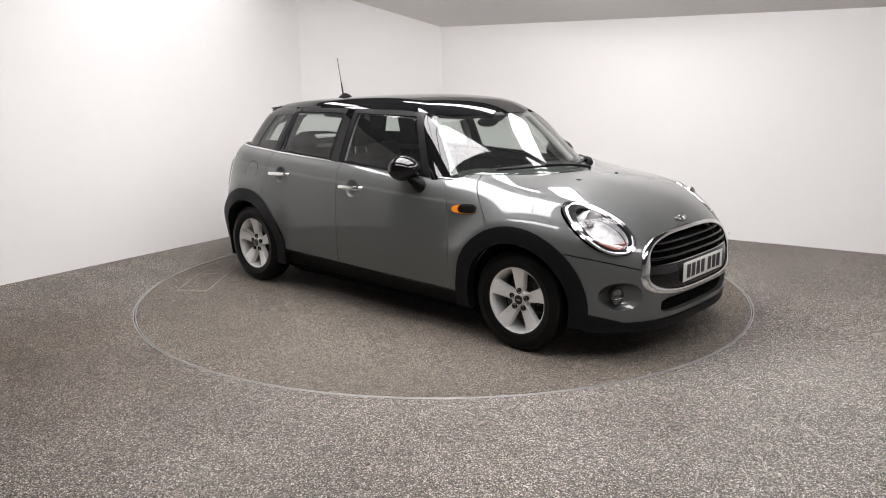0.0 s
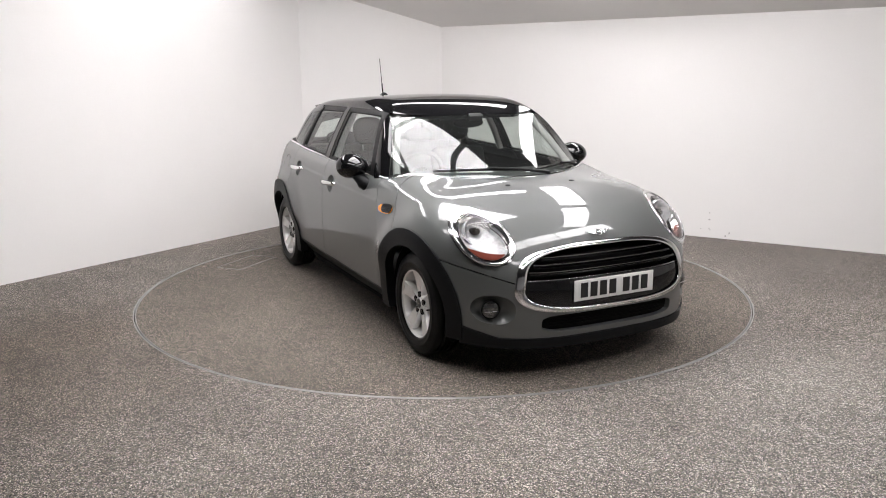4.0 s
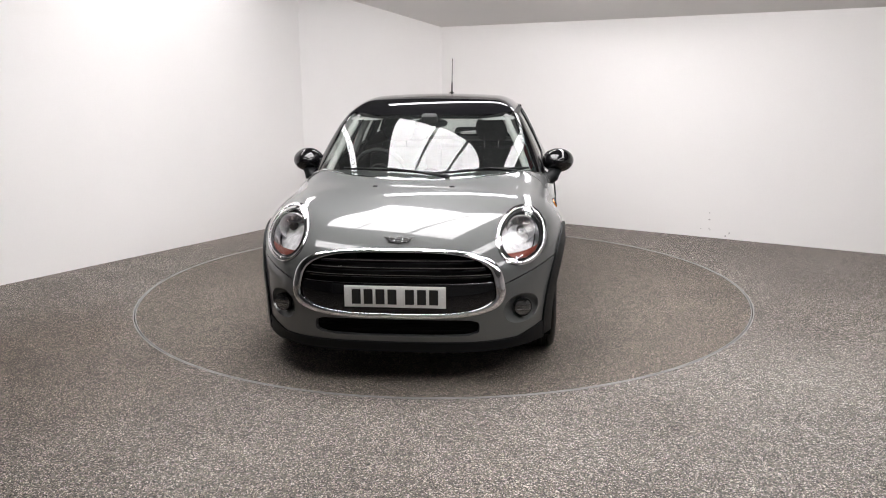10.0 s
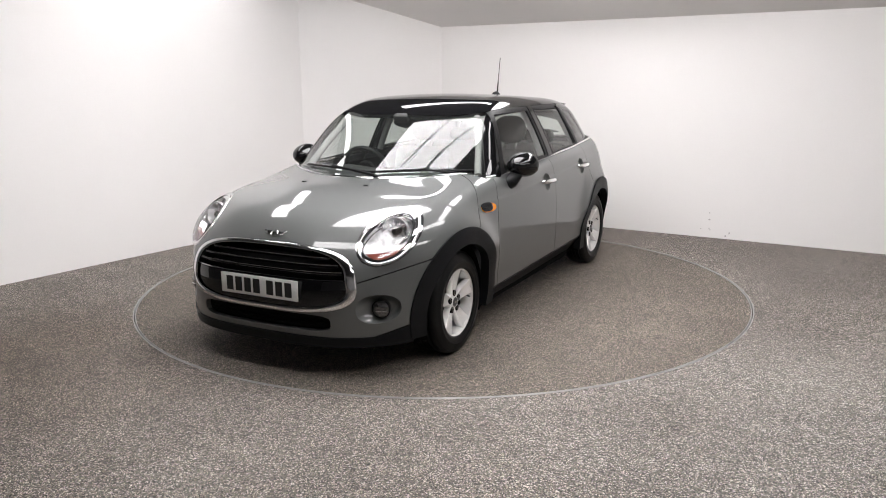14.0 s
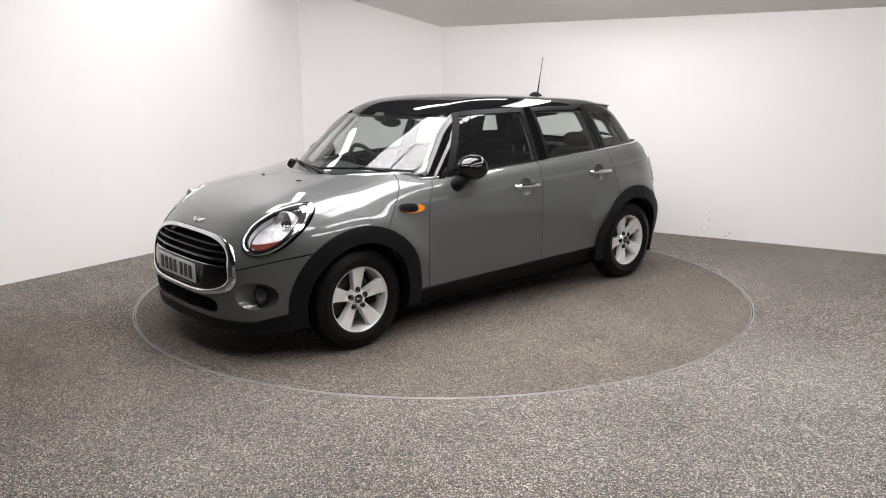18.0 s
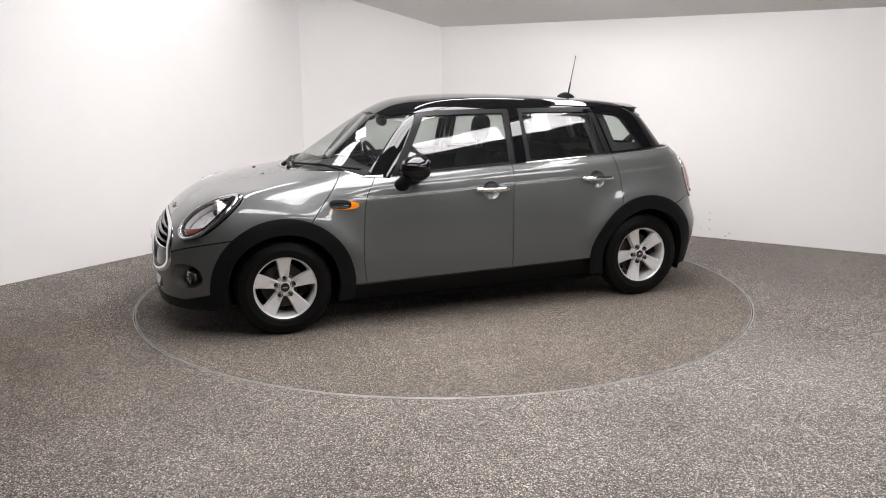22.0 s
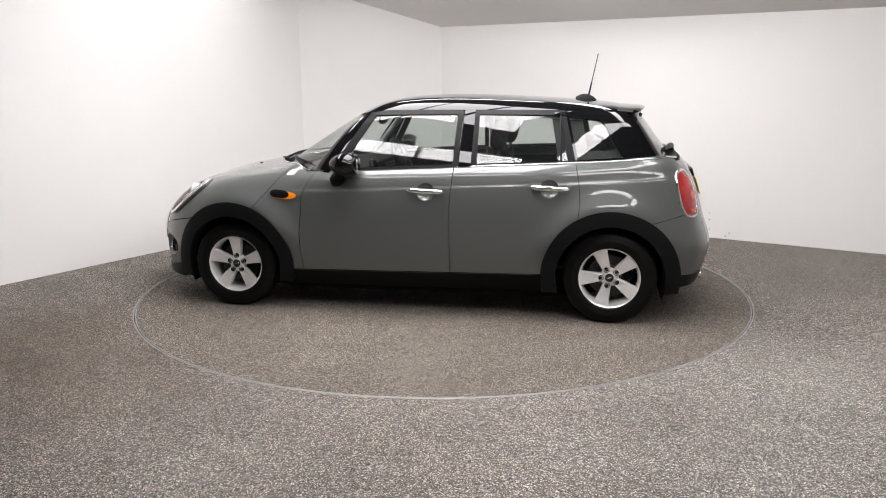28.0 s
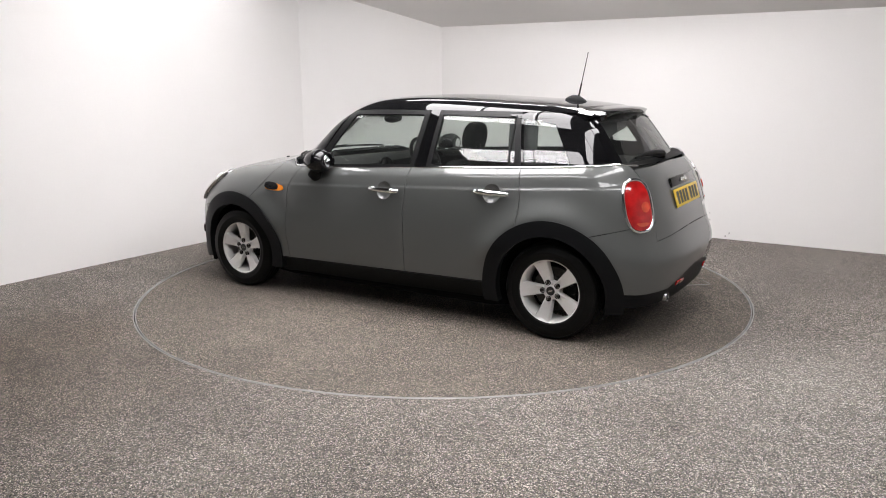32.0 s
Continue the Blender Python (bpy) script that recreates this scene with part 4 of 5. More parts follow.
def car_cabin(car):
    top = sheet(high_form, "z", (-1.62, 0.75), (-0.72, 0.72), 150, 100, 0.9)
    roof = clips(top, lambda x, y, z: z - roof_edge(x), lambda x, y, z: np.where(x > 0.2, header(x, y, z), 1.0), lambda x, y, z: x + 1.44)
    panel("roof", roof, GLOSS_BLACK, car, "gloss black painted roof", depth=0.03)

    screen = sheet(high_form, "x", (-0.78, 0.78), (0.90, 1.36), 110, 50, -0.4)
    S = clips(screen, screen_edge, lambda x, y, z: -header(x, y, z) - 0.002, lambda x, y, z: x - 0.25)
    ws = panel("windscreen", lifted(S, -0.002), GLASS, car, "clear curved windscreen", depth=0.004)
    ws.visible_shadow = False
    back = sheet(high_form, "-x", (-0.72, 0.72), (0.98, 1.36), 90, 40, -0.9)
    S = clips(back, rear_screen)
    rw = panel("rear_window", lifted(S, -0.002), GLASS, car, "tinted rear window", depth=0.004)
    rw.visible_shadow = False
    S = clips(back, lambda x, y, z: -rear_screen(x, y, z), lambda x, y, z: z - 1.035, lambda x, y, z: 0.60 - np.abs(y), lambda x, y, z: 1.34 - z)
    panel("rear_window_frame", S, GLOSS_BLACK, car, "gloss black tailgate frame")

    side = sheet(high_form, "y", (-1.75, 0.85), (0.93, 1.40), 200, 60, 0.1)
    corner = patch(high_form, (0.1, 0.25, 1.08), (0.75, 0.66, 0.12), (0, 0, 1), (-50, 50), (-55, 55), 70, 90)
    hind = patch(high_form, (-1.1, 0.2, 1.12), (-0.7, 0.71, 0.1), (0, 0, 1), (-45, 45), (-72, 60), 70, 110)
    above = lambda x, y, z: z - belt(x) - 0.004
    below = lambda x, y, z: roof_edge(x) - 0.002 - z
    for sgn, flip in ((1, lambda s: s), (-1, mirrored)):
        S = clips(corner, lambda x, y, z: -pillar_a(x, y, z) - 0.002, lambda x, y, z: -screen_edge(x, y, z) - 0.002, lambda x, y, z: z - 0.93, below, lambda x, y, z: x - 0.1)
        panel("windscreen_pillar", flip(S), GLOSS_BLACK, car, "gloss black windscreen pillar")
        # front door frame, rear door frame, glazing
        S = clips(side, lambda x, y, z: pillar_a(x, y, z) - 0.002, lambda x, y, z: x + 0.285 + 0.06 * (z - 1.0), above, below, lambda x, y, z: -front_glass(x, y, z))
        panel("front_door_frame", flip(S), SEAL, car, "black front window frame")
        S = clips(side, front_glass)
        g = panel("front_window", flip(lifted(S, -0.006)), GLASS, car, "", depth=0.004)
        g.visible_shadow = False
        S = clips(side, lambda x, y, z: -0.290 - 0.06 * (z - 1.0) - x, lambda x, y, z: -quarter_line(x, y, z) - 0.002, above, below, lambda x, y, z: -rear_glass(x, y, z))
        panel("rear_door_frame", flip(S), SEAL, car, "black rear window frame")
        S = clips(side, rear_glass)
        g = panel("rear_side_window", flip(lifted(S, -0.006)), GLASS, car, "", depth=0.004)
        g.visible_shadow = False
        S = clips(side, lambda x, y, z: x - (-0.376 - 0.02 * (z - 1.0)), lambda x, y, z: (-0.296 - 0.05 * (z - 1.0)) - x, above, below)
        panel("centre_pillar_cover", flip(lifted(S, 0.003)), GLOSS_BLACK, car, "gloss black centre pillar cover", depth=0.006)
        rail = []
        for k in range(9):
            p, n = on_form(high_form, (-0.955 + 0.015 * k / 8, 0.1, 1.045 + 0.285 * k / 8), (0, 1, 0))
            rail.append(Vector((p.x, (p.y - 0.006) * sgn, p.z)))
        strip("window_guide", rail, 0.0075, SEAL, car, "thin black upright guide in the rear door glass")
        S = clips(hind, quarter_line, above, below, lambda x, y, z: -quarter_glass(x, y, z), lambda x, y, z: np.abs(y) - 0.605 + 0.25 * (z - 1.05))
        panel("rear_pillar", flip(S), GLOSS_BLACK, car, "gloss black rear pillar")
        S = clips(hind, quarter_glass)
        g = panel("quarter_window", flip(lifted(S, -0.002)), GLASS, car, "", depth=0.004)
        g.visible_shadow = False


OFF_X, OFF_Y = 0.0427, -0.0260
car = new("car")
tagged(car, "grey five-door hatchback with gloss black roof on the turntable", "car")
bonnet, gate = car_body(car)
car_cabin(car)


# ---- wheels ----
def build_wheel():
    """One wheel with its face towards +z of its own axes."""
    w = new("wheel")
    bm = bmesh.new()
    R = 0.301
    prof = [(0.196, -0.085), (0.203, -0.092), (0.215, -0.094), (0.245, -0.094), (0.270, -0.090), (0.288, -0.080), (0.296, -0.068), (R - 0.002, -0.055),
            (R - 0.002, -0.047), (R - 0.008, -0.046), (R - 0.008, -0.040), (R - 0.001, -0.039), (R, -0.018), (R - 0.008, -0.017), (R - 0.008, -0.011), (R, -0.010),
            (R, 0.010), (R - 0.008, 0.011), (R - 0.008, 0.017), (R, 0.018), (R - 0.001, 0.039), (R - 0.008, 0.040), (R - 0.008, 0.046), (R - 0.002, 0.047),
            (R - 0.002, 0.055), (0.296, 0.068), (0.288, 0.080), (0.284, 0.0815), (0.283, 0.0835), (0.279, 0.0850), (0.270, 0.090), (0.248, 0.0935), (0.246, 0.0950),
            (0.236, 0.0955), (0.234, 0.0942), (0.215, 0.0935), (0.203, 0.090), (0.196, 0.083)]
    lathe(bm, prof, seg=72)
    part("tyre", bm, RUBBER, w, "black road tyre")
    bm = bmesh.new()
    lathe(bm, [(0.198, -0.086), (0.186, -0.080), (0.178, -0.03), (0.176, 0.03), (0.182, 0.060), (0.187, 0.074), (0.196, 0.079), (0.2035, 0.086), (0.2055, 0.083),
               (0.2045, 0.076), (0.198, 0.070)], seg=72)
    rim = part("rim", bm, ALLOY, w, "silver five-spoke alloy rim")
    # brake disc and hub behind the spokes
    bm = bmesh.new()
    lathe(bm, [(0.06, -0.03), (0.135, -0.03), (0.138, -0.026), (0.138, -0.008), (0.135, -0.004), (0.075, -0.004), (0.07, 0.02), (0, 0.02)], seg=48)
    part("brake_disc", bm, DARK_METAL, w, "grey brake disc behind the spokes")
    bm = bmesh.new()
    box(bm, (0.07, 0.12, 0.06), pose(0.118, 0, -0.005), 0.012)
    part("brake_caliper", bm, UNDER, w)
    # broad tapered spokes
    for k in range(5):
        m = pose(0, 0, 0, 0, 0, 90 + 72 * k)
        bm = bmesh.new()
        rows = []
        for i in range(9):
            s = i / 8
            r = 0.040 + 0.145 * s
            half = 0.0235 + 0.0245 * s ** 0.9 + 0.004 * max(0, s - 0.8) * 5
            z = 0.052 + 0.022 * s ** 1.6
            ring = []
            for u, dz in ((-1.0, -0.034), (-1.0, -0.009), (-0.88, 0.002), (-0.74, 0.004), (0.0, -0.005), (0.74, 0.004), (0.88, 0.002), (1.0, -0.009), (1.0, -0.034)):
                ring.append(bm.verts.new(m @ Vector((r, u * half, z + dz))))
            rows.append(ring)
        for a, b in zip(rows, rows[1:]):
            for q in range(8):
                bm.faces.new((a[q], b[q], b[q + 1], a[q + 1]))
            bm.faces.new((a[8], b[8], b[0], a[0]))
        bm.faces.new(rows[0])
        bm.faces.new(rows[-1][::-1])
        bmesh.ops.recalc_face_normals(bm, faces=bm.faces)
        part("spoke", bm, ALLOY, rim)
    # hub with bolts in pockets
    bm = bmesh.new()
    lathe(bm, [(0.062, 0.020), (0.060, 0.044), (0.052, 0.053), (0.036, 0.055), (0.034, 0.058), (0.032, 0.056), (0, 0.056)], seg=48)
    part("hub", bm, ALLOY, rim)
    bm = bmesh.new()
    lathe(bm, [(0.0335, 0.056), (0.0325, 0.0615), (0.030, 0.063), (0.028, 0.062), (0, 0.062)], seg=32)
    cap = part("hub_cap", bm, ALLOY, rim, "small round hub cap")
    bm = bmesh.new()
    lathe(bm, [(0.0278, 0.0622), (0.0270, 0.0636), (0, 0.0640)], seg=32)
    part("cap_face", bm, INK, cap, "black cap face")
    bm = bmesh.new()
    box(bm, (0.030, 0.008, 0.001), pose(0, 0, 0.0643), 0.0003, 1)
    part("cap_bar", bm, CHROME, cap)
    for k in range(5):
        a = radians(90 + 72 * k + 0)
        c = pose(0.053 * math.cos(a), 0.053 * math.sin(a), 0)
        bm = bmesh.new()
        lathe(bm, [(0.0170, 0.050), (0.0170, 0.0598), (0.0145, 0.0605), (0.0140, 0.052), (0, 0.052)], c, 20)
        part("bolt_pocket", bm, UNDER, rim)
        bm = bmesh.new()
        lathe(bm, [(0.0095, 0.050), (0.0095, 0.0610), (0.0075, 0.0625), (0, 0.0610)], c, 6)
        part("bolt", bm, DARK_METAL, rim)
    bm = bmesh.new()
    lathe(bm, [(0.004, 0.066), (0.004, 0.088), (0.003, 0.09), (0, 0.09)], pose(0.178, 0.0, 0, 0, 0, 0) @ pose(0, 0, 0, 0, -20, 0), 10)
    part("valve", bm, SEAL, rim)
    return w


def wheels(car):
    first = build_wheel()
    spots = []
    for x, spins in ((WHEEL_X, (0, 0)), (-WHEEL_X, (21, 0))):
        for s, spin in zip((1, -1), spins):
            spots.append(Matrix.Translation((x, s * 0.738, WHEEL_Z)) @ pose(0, 0, 0, -90 * s, 0, 0) @ pose(0, 0, 0, 0, 0, (180 if s > 0 else 0) + spin))
    for k, m in enumerate(spots):
        w = first if k == 0 else copy_thing(first, m)
        w.matrix_basis = m
        w.parent = car
        tagged(w, "black tyre on a silver five-spoke alloy wheel")


wheels(car)


# ---- trim, mirrors, wipers, rear details ----
def waist_trim(car):
    def waist(form, s, out):
        """Line round a form at waist height, from the windscreen to the middle of the tail."""
        pts = []
        for k in range(82):
            if k < 50:
                o, d = (0.745 - 1.945 * k / 49, 0.1), (0, 1)
            else:
                a = math.radians(90 + 90 * (k - 49) / 32)
                o, d = (-1.2, 0.0), (math.cos(a), math.sin(a))
            z = 1.05
            for _ in range(2):
                p, n = on_form(form, (o[0], o[1] * s, z), (d[0], d[1] * s, 0))
                z = min(float(belt(p.x)) + 0.004, 1.047 + 0.15 * max(0, abs(p.y) - 0.5))
            pts.append(Vector((p.x, p.y, z)) + Vector((n.x, n.y, 0)).normalized() * out)
        return pts
    # bright strip from the foot of the windscreen along the waist
    pts = []
    for k in range(49):
        y = -0.715 + 1.43 * k / 48
        x = 1.153 - 0.72 * y * y
        p, n = on_form(low_form, (x, y, 0.5), (0, 0, 1))
        pts.append(p + Vector((-0.004, 0, 0.002)))
    sides = {s: waist(low_form, s, -0.002) for s in (-1, 1)}
    ends = [sides[-1][0], sides[1][0]]
    pts = [ends[0]] + pts[2:-2] + [ends[1]]
    strip("scuttle_strip", pts, 0.0060, CHROME, car, "chrome strip along the rear edge of the bonnet", 0.7)
    for s in (1, -1):
        line = sides[s]
        strip("waist_strip", line[:66], 0.0080, CHROME, car, "chrome waist strip", 1.0, 12)
        # dark ledge between strip and glass
        bm = bmesh.new()
        rows = [[bm.verts.new(v) for v in (p, p.lerp(q, 0.5) + Vector((0, 0, 0.006)), q + Vector((0, 0, 0.010)))] for p, q in zip(line, waist(high_form, s, -0.012))]
        for a, b in zip(rows, rows[1:]):
            for q in range(2):
                bm.faces.new((a[q], a[q + 1], b[q + 1], b[q]))
        bmesh.ops.solidify(bm, geom=bm.faces[:], thickness=0.006)
        bmesh.ops.recalc_face_normals(bm, faces=bm.faces)
        part("waist_seal", bm, SEAL, car)
    # scuttle panel below the windscreen
    bm = bmesh.new()
    cols = []
    for k in range(41):
        y = -0.70 + 1.40 * k / 40
        xb = 1.150 - 0.72 * y * y
        xw = 1.14 - 1.48 * 0.015 - (0.80 - 0.8 * 0.015) * y * y - 0.06
        zb = float(deck(np.array(xb))) - 0.07 * y * y - 0.035
        row = [bm.verts.new((xb + (xw - xb) * t, y, zb + (0.955 - zb) * t - 0.018 * math.sin(math.pi * t))) for t in (0, 0.25, 0.5, 0.75, 1.0)]
        cols.append(row)
    for a, b in zip(cols, cols[1:]):
        for q in range(4):
            bm.faces.new((a[q], a[q + 1], b[q + 1], b[q]))
    bmesh.ops.solidify(bm, geom=bm.faces[:], thickness=0.006)
    bmesh.ops.recalc_face_normals(bm, faces=bm.faces)
    part("scuttle_panel", bm, TRIM, car, "black plastic scuttle panel")


def wipers(car):
    for y0, y1, z0, z1, piv in ((0.10, -0.50, 0.985, 0.992, 0.18), (0.66, 0.10, 0.988, 0.985, 0.72)):
        def at(y, z):
            p, n = on_form(high_form, (-0.2, y, z), (1, 0, 0))
            return p, n
        blade = []
        for k in range(15):
            t = k / 14
            p, n = at(y0 + (y1 - y0) * t, z0 + (z1 - z0) * t + 0.010 * math.sin(math.pi * t))
            blade.append(p + n * 0.014)
        wiper = strip("windscreen_wiper", blade, 0.0075, SEAL, car, "black windscreen wiper")
        mid = blade[7]
        end = Vector((1.14 - 0.80 * min(abs(piv), 0.62) ** 2 + 0.01, min(piv, 0.60), 0.962))
        arm = [end, end + Vector((0, -0.01, 0.022)), (end + mid) / 2 + Vector((0.02, 0, 0.022)), mid + Vector((0.006, 0, 0.010))]
        strip("wiper_arm", arm, [0.012, 0.011, 0.008, 0.006], SEAL, wiper)
        bm = bmesh.new()
        lathe(bm, [(0.017, -0.03), (0.017, 0.02), (0.010, 0.028), (0, 0.029)], Matrix.Translation(end), 16)
        part("wiper_pivot", bm, TRIM, wiper)


def door_mirrors(car):
    for s in (1, -1):
        c = Vector((0.424, 0.864 * s, 1.010))
        bm = bmesh.new()
        bmesh.ops.create_uvsphere(bm, u_segments=40, v_segments=24, radius=1.0)
        for v in bm.verts:
            q = v.co.copy()
            # rounded shell, flatter towards the rear, its underside fuller
            x = q.x * (0.128 if q.x > 0 else 0.088)
            if q.x < -0.72:
                x = -0.0634
            k = 1 - 0.12 * max(0, q.x)
            v.co = Vector((x, q.y * 0.106 * k, q.z * (0.083 if q.z > 0 else 0.079) * k)) + c
        mirror = part("door_mirror", bm, GLOSS_BLACK, car, "gloss black rounded door mirror")
        bm = bmesh.new()
        bmesh.ops.create_uvsphere(bm, u_segments=32, v_segments=10, radius=1.0)
        turn = pose(0, 0, 0, 0, 4, 16 * s)
        for v in bm.verts:
            v.co = turn @ Vector((v.co.x * 0.010 - 0.056, v.co.y * 0.064, v.co.z * 0.048)) + c
        part("mirror_glass", bm, MIRROR, mirror, "mirror glass facing rearwards")
        foot, n = on_form(low_form, (0.515, 0.1, 0.905), (0, 1, 0))
        foot = Vector((foot.x, foot.y * s, foot.z))
        strip("mirror_arm", [foot - Vector((0, 0.02 * s, 0.012)), foot + Vector((-0.003, 0.012 * s, 0.010)), foot + Vector((-0.022, 0.030 * s, 0.045)), c + Vector((0.022, -0.025 * s, -0.045))],
              [0.056, 0.052, 0.042, 0.036], TRIM, mirror, "black plastic mirror arm", 0.8, 18)


def aerial(car):
    p, n = on_form(high_form, (-1.085, 0, 0.9), (0, 0, 1))
    bm = bmesh.new()
    rows = []
    for i in range(11):
        t = i / 10
        x = p.x + 0.072 - 0.15 * t
        z0 = float(roof_line(np.array(x))) - 0.004
        hgt = 0.040 * math.sin(math.pi * min(1, 0.06 + t * 0.93)) ** 0.7 + 0.002
        half = 0.030 * math.sin(math.pi * min(1, 0.12 + 0.82 * t)) ** 0.6
        rows.append([bm.verts.new((x, half * math.cos(a), z0 + hgt * math.sin(a))) for a in [math.pi * q / 8 for q in range(9)]])
    for a, b in zip(rows, rows[1:]):
        for q in range(8):
            bm.faces.new((a[q], a[q + 1], b[q + 1], b[q]))
    for r in (rows[0], rows[-1]):
        bm.faces.new(r)
    bmesh.ops.recalc_face_normals(bm, faces=bm.faces)
    base = part("aerial", bm, TRIM, car, "black roof aerial with a thin mast")
    a, b = Vector((-1.105, 0, 1.44)), Vector((-1.162, 0, 1.722))
    strip("mast", [a, a + (b - a) * 0.28, a + (b - a) * 0.30, a + (b - a) * 0.97, b], [0.0065, 0.0055, 0.0032, 0.0026, 0.0034], SEAL, base, "thin black mast")


def side_indicator(car):
    flank = sheet(low_form, "y", (0.76, 1.04), (0.72, 0.88), 70, 44, 0.2)
    for s in (1, -1):
        flip = (lambda q: q) if s > 0 else mirrored
        def f(grow, sg=-1):
            def g(x, y, z):
                u = (x - 0.898) / (0.092 + grow)
                v = (z - 0.797 - 0.05 * (x - 0.898)) / (0.027 + grow - 0.06 * (0.898 - np.minimum(x, 0.898)))
                return sg * (np.abs(u) ** 3.5 + np.abs(v) ** 2.4 - 1) * 0.02
            return g
        ob = panel("side_indicator", flip(lifted(clips(flank, f(0.0)), 0.006)), AMBER, car, "amber side indicator round a black insert", depth=0.012)
        g2 = lambda x, y, z: -(np.abs((x - 0.924) / 0.068) ** 3.2 + np.abs((z - 0.801 - 0.05 * (x - 0.898)) / 0.0255) ** 2.4 - 1) * 0.015
        ins = panel("insert", flip(lifted(clips(flank, g2), 0.009)), TRIM, ob, "black ribbed insert", depth=0.005)
        for k in range(3):
            z = 0.785 + 0.010 * k
            pts = []
            for x in (0.875, 0.90, 0.925, 0.95, 0.975):
                p, n = on_form(low_form, (x, 0.1, z + 0.05 * (x - 0.898)), (0, 1, 0))
                p = p + n * 0.010
                pts.append(Vector((p.x, p.y * s, p.z)))
            strip("rib", pts, 0.0018, GLOSS_BLACK, ins, "", 1.0, 6)


def rear_details(car, gate):
    # roof spoiler
    bm = bmesh.new()
    rows = []
    for k in range(41):
        y = -0.51 + 1.02 * k / 40
        e = (abs(y) / 0.51)
        xt = -1.495 + 0.25 * y * y + 0.05 * e ** 8
        zr = float(roof_line(np.array(-1.36))) - 0.07 * y * y - 0.06 * y ** 4 - 0.012 * e ** 6
        zt = 1.362 - 0.075 * y * y - 0.02 * e ** 6
        rows.append([bm.verts.new(v) for v in ((-1.30, y, float(roof_line(np.array(-1.30))) - 0.07 * y * y - 0.06 * y ** 4 - 0.004 - 0.01 * e ** 6), (-1.40, y, zr - 0.002), (xt + 0.02, y, zt + 0.006), (xt, y, zt - 0.004),
                                               (xt + 0.012, y, zt - 0.018), (-1.43, y, zt - 0.040), (-1.36, y, zt - 0.050))])
    for a, b in zip(rows, rows[1:]):
        for q in range(6):
            bm.faces.new((a[q], b[q], b[q + 1], a[q + 1]))
    for r in (rows[0], rows[-1]):
        bm.faces.new(r)
    bmesh.ops.recalc_face_normals(bm, faces=bm.faces)
    part("roof_spoiler", bm, GLOSS_BLACK, car, "gloss black roof spoiler")
    # rear wiper
    piv, n = on_form(high_form, (-0.9, 0.0, 1.052), (-1, 0, 0))
    arm = []
    for k in range(8):
        q, qn = on_form(high_form, (-0.9, 0.36 * k / 7, 1.058 + 0.020 * math.sin(math.pi * k / 9)), (-1, 0, 0))
        arm.append(q + qn * (0.040 - 0.022 * k / 7))
    w = strip("rear_wiper", arm, [0.024, 0.022, 0.019, 0.017, 0.014, 0.012, 0.010, 0.007], SEAL, car, "black rear wiper")
    bm = bmesh.new()
    lathe(bm, [(0.030, -0.02), (0.030, 0.030), (0.024, 0.046), (0, 0.050)], Matrix.Translation(piv) @ n.to_track_quat("Z", "Y").to_matrix().to_4x4(), 24)
    part("wiper_cap", bm, SEAL, w)
    # handle bar, plate and badge on the tailgate
    p, n = on_form(low_form, (-1.0, 0, 0.925), (-1, 0, 0))
    bm = bmesh.new()
    box(bm, (0.020, 0.50, 0.062), Matrix.Translation(p + Vector((-0.002, 0, 0))) @ pose(0, 0, 0, 0, 17, 0), 0.009)
    part("tailgate_handle", bm, GLOSS_BLACK, gate, "gloss black tailgate handle")
    p, n = on_form(low_form, (-1.0, 0, 0.832), (-1, 0, 0))
    ob = plate(car, Vector((0, 0, 0)), 180, PLATE_YELLOW, "yellow rear number plate with black characters")
    ob.matrix_basis = Matrix.Translation(p + Vector((-0.006, 0, 0))) @ pose(0, 0, 0, 0, 17, 0)
    p, n = on_form(low_form, (-1.0, 0, 0.925), (-1, 0, 0))
    badge(gate, p + n * 0.012, n, 0.9)
    for q in range(5):
        bm = bmesh.new()
        pp, nn = on_form(low_form, (-1.0, -0.36 - 0.028 * q, 0.725), (-1, 0, 0))
        box(bm, (0.003, 0.018, 0.022), Matrix.Translation(pp) @ pose(0, 0, 0, 0, 14, 0), 0.0008, 1)
        part("model_bar", bm, CHROME, gate)
    # reflectors, exhaust
    for s in (1, -1):
        p, n = on_form(low_form, (-1.0, 0.30 * s, 0.332), (-1, 0, 0))
        bm = bmesh.new()
        box(bm, (0.010, 0.12, 0.030), Matrix.Translation(p) @ n.to_track_quat("-X", "Z").to_matrix().to_4x4(), 0.004)
        part("rear_reflector", bm, RED, car, "red rear reflector")
    bm = bmesh.new()
    lathe(bm, [(0.027, -0.16), (0.029, 0.0), (0.027, 0.003), (0.024, 0.0), (0.024, -0.12), (0, -0.12)], Matrix.Translation((-1.885, 0.43, 0.262)) @ pose(0, 0, 0, 0, -90, 0), 28)
    part("exhaust_tip", bm, CHROME, car, "chrome exhaust tip")
    # fuel flap ring on the right rear quarter
    p, n = on_form(low_form, (-1.27, 0.2, 0.875), (0, 1, 0))
    m = Matrix.Translation(Vector((p.x, -p.y, p.z))) @ Vector((n.x, -n.y, n.z)).to_track_quat("Z", "Y").to_matrix().to_4x4()
    bm = bmesh.new()
    lathe(bm, [(0.0775, -0.003), (0.0775, 0.0008), (0.0745, 0.0008), (0.0745, -0.003)], m, 56)
    part("fuel_flap_gap", bm, SEAL, car)


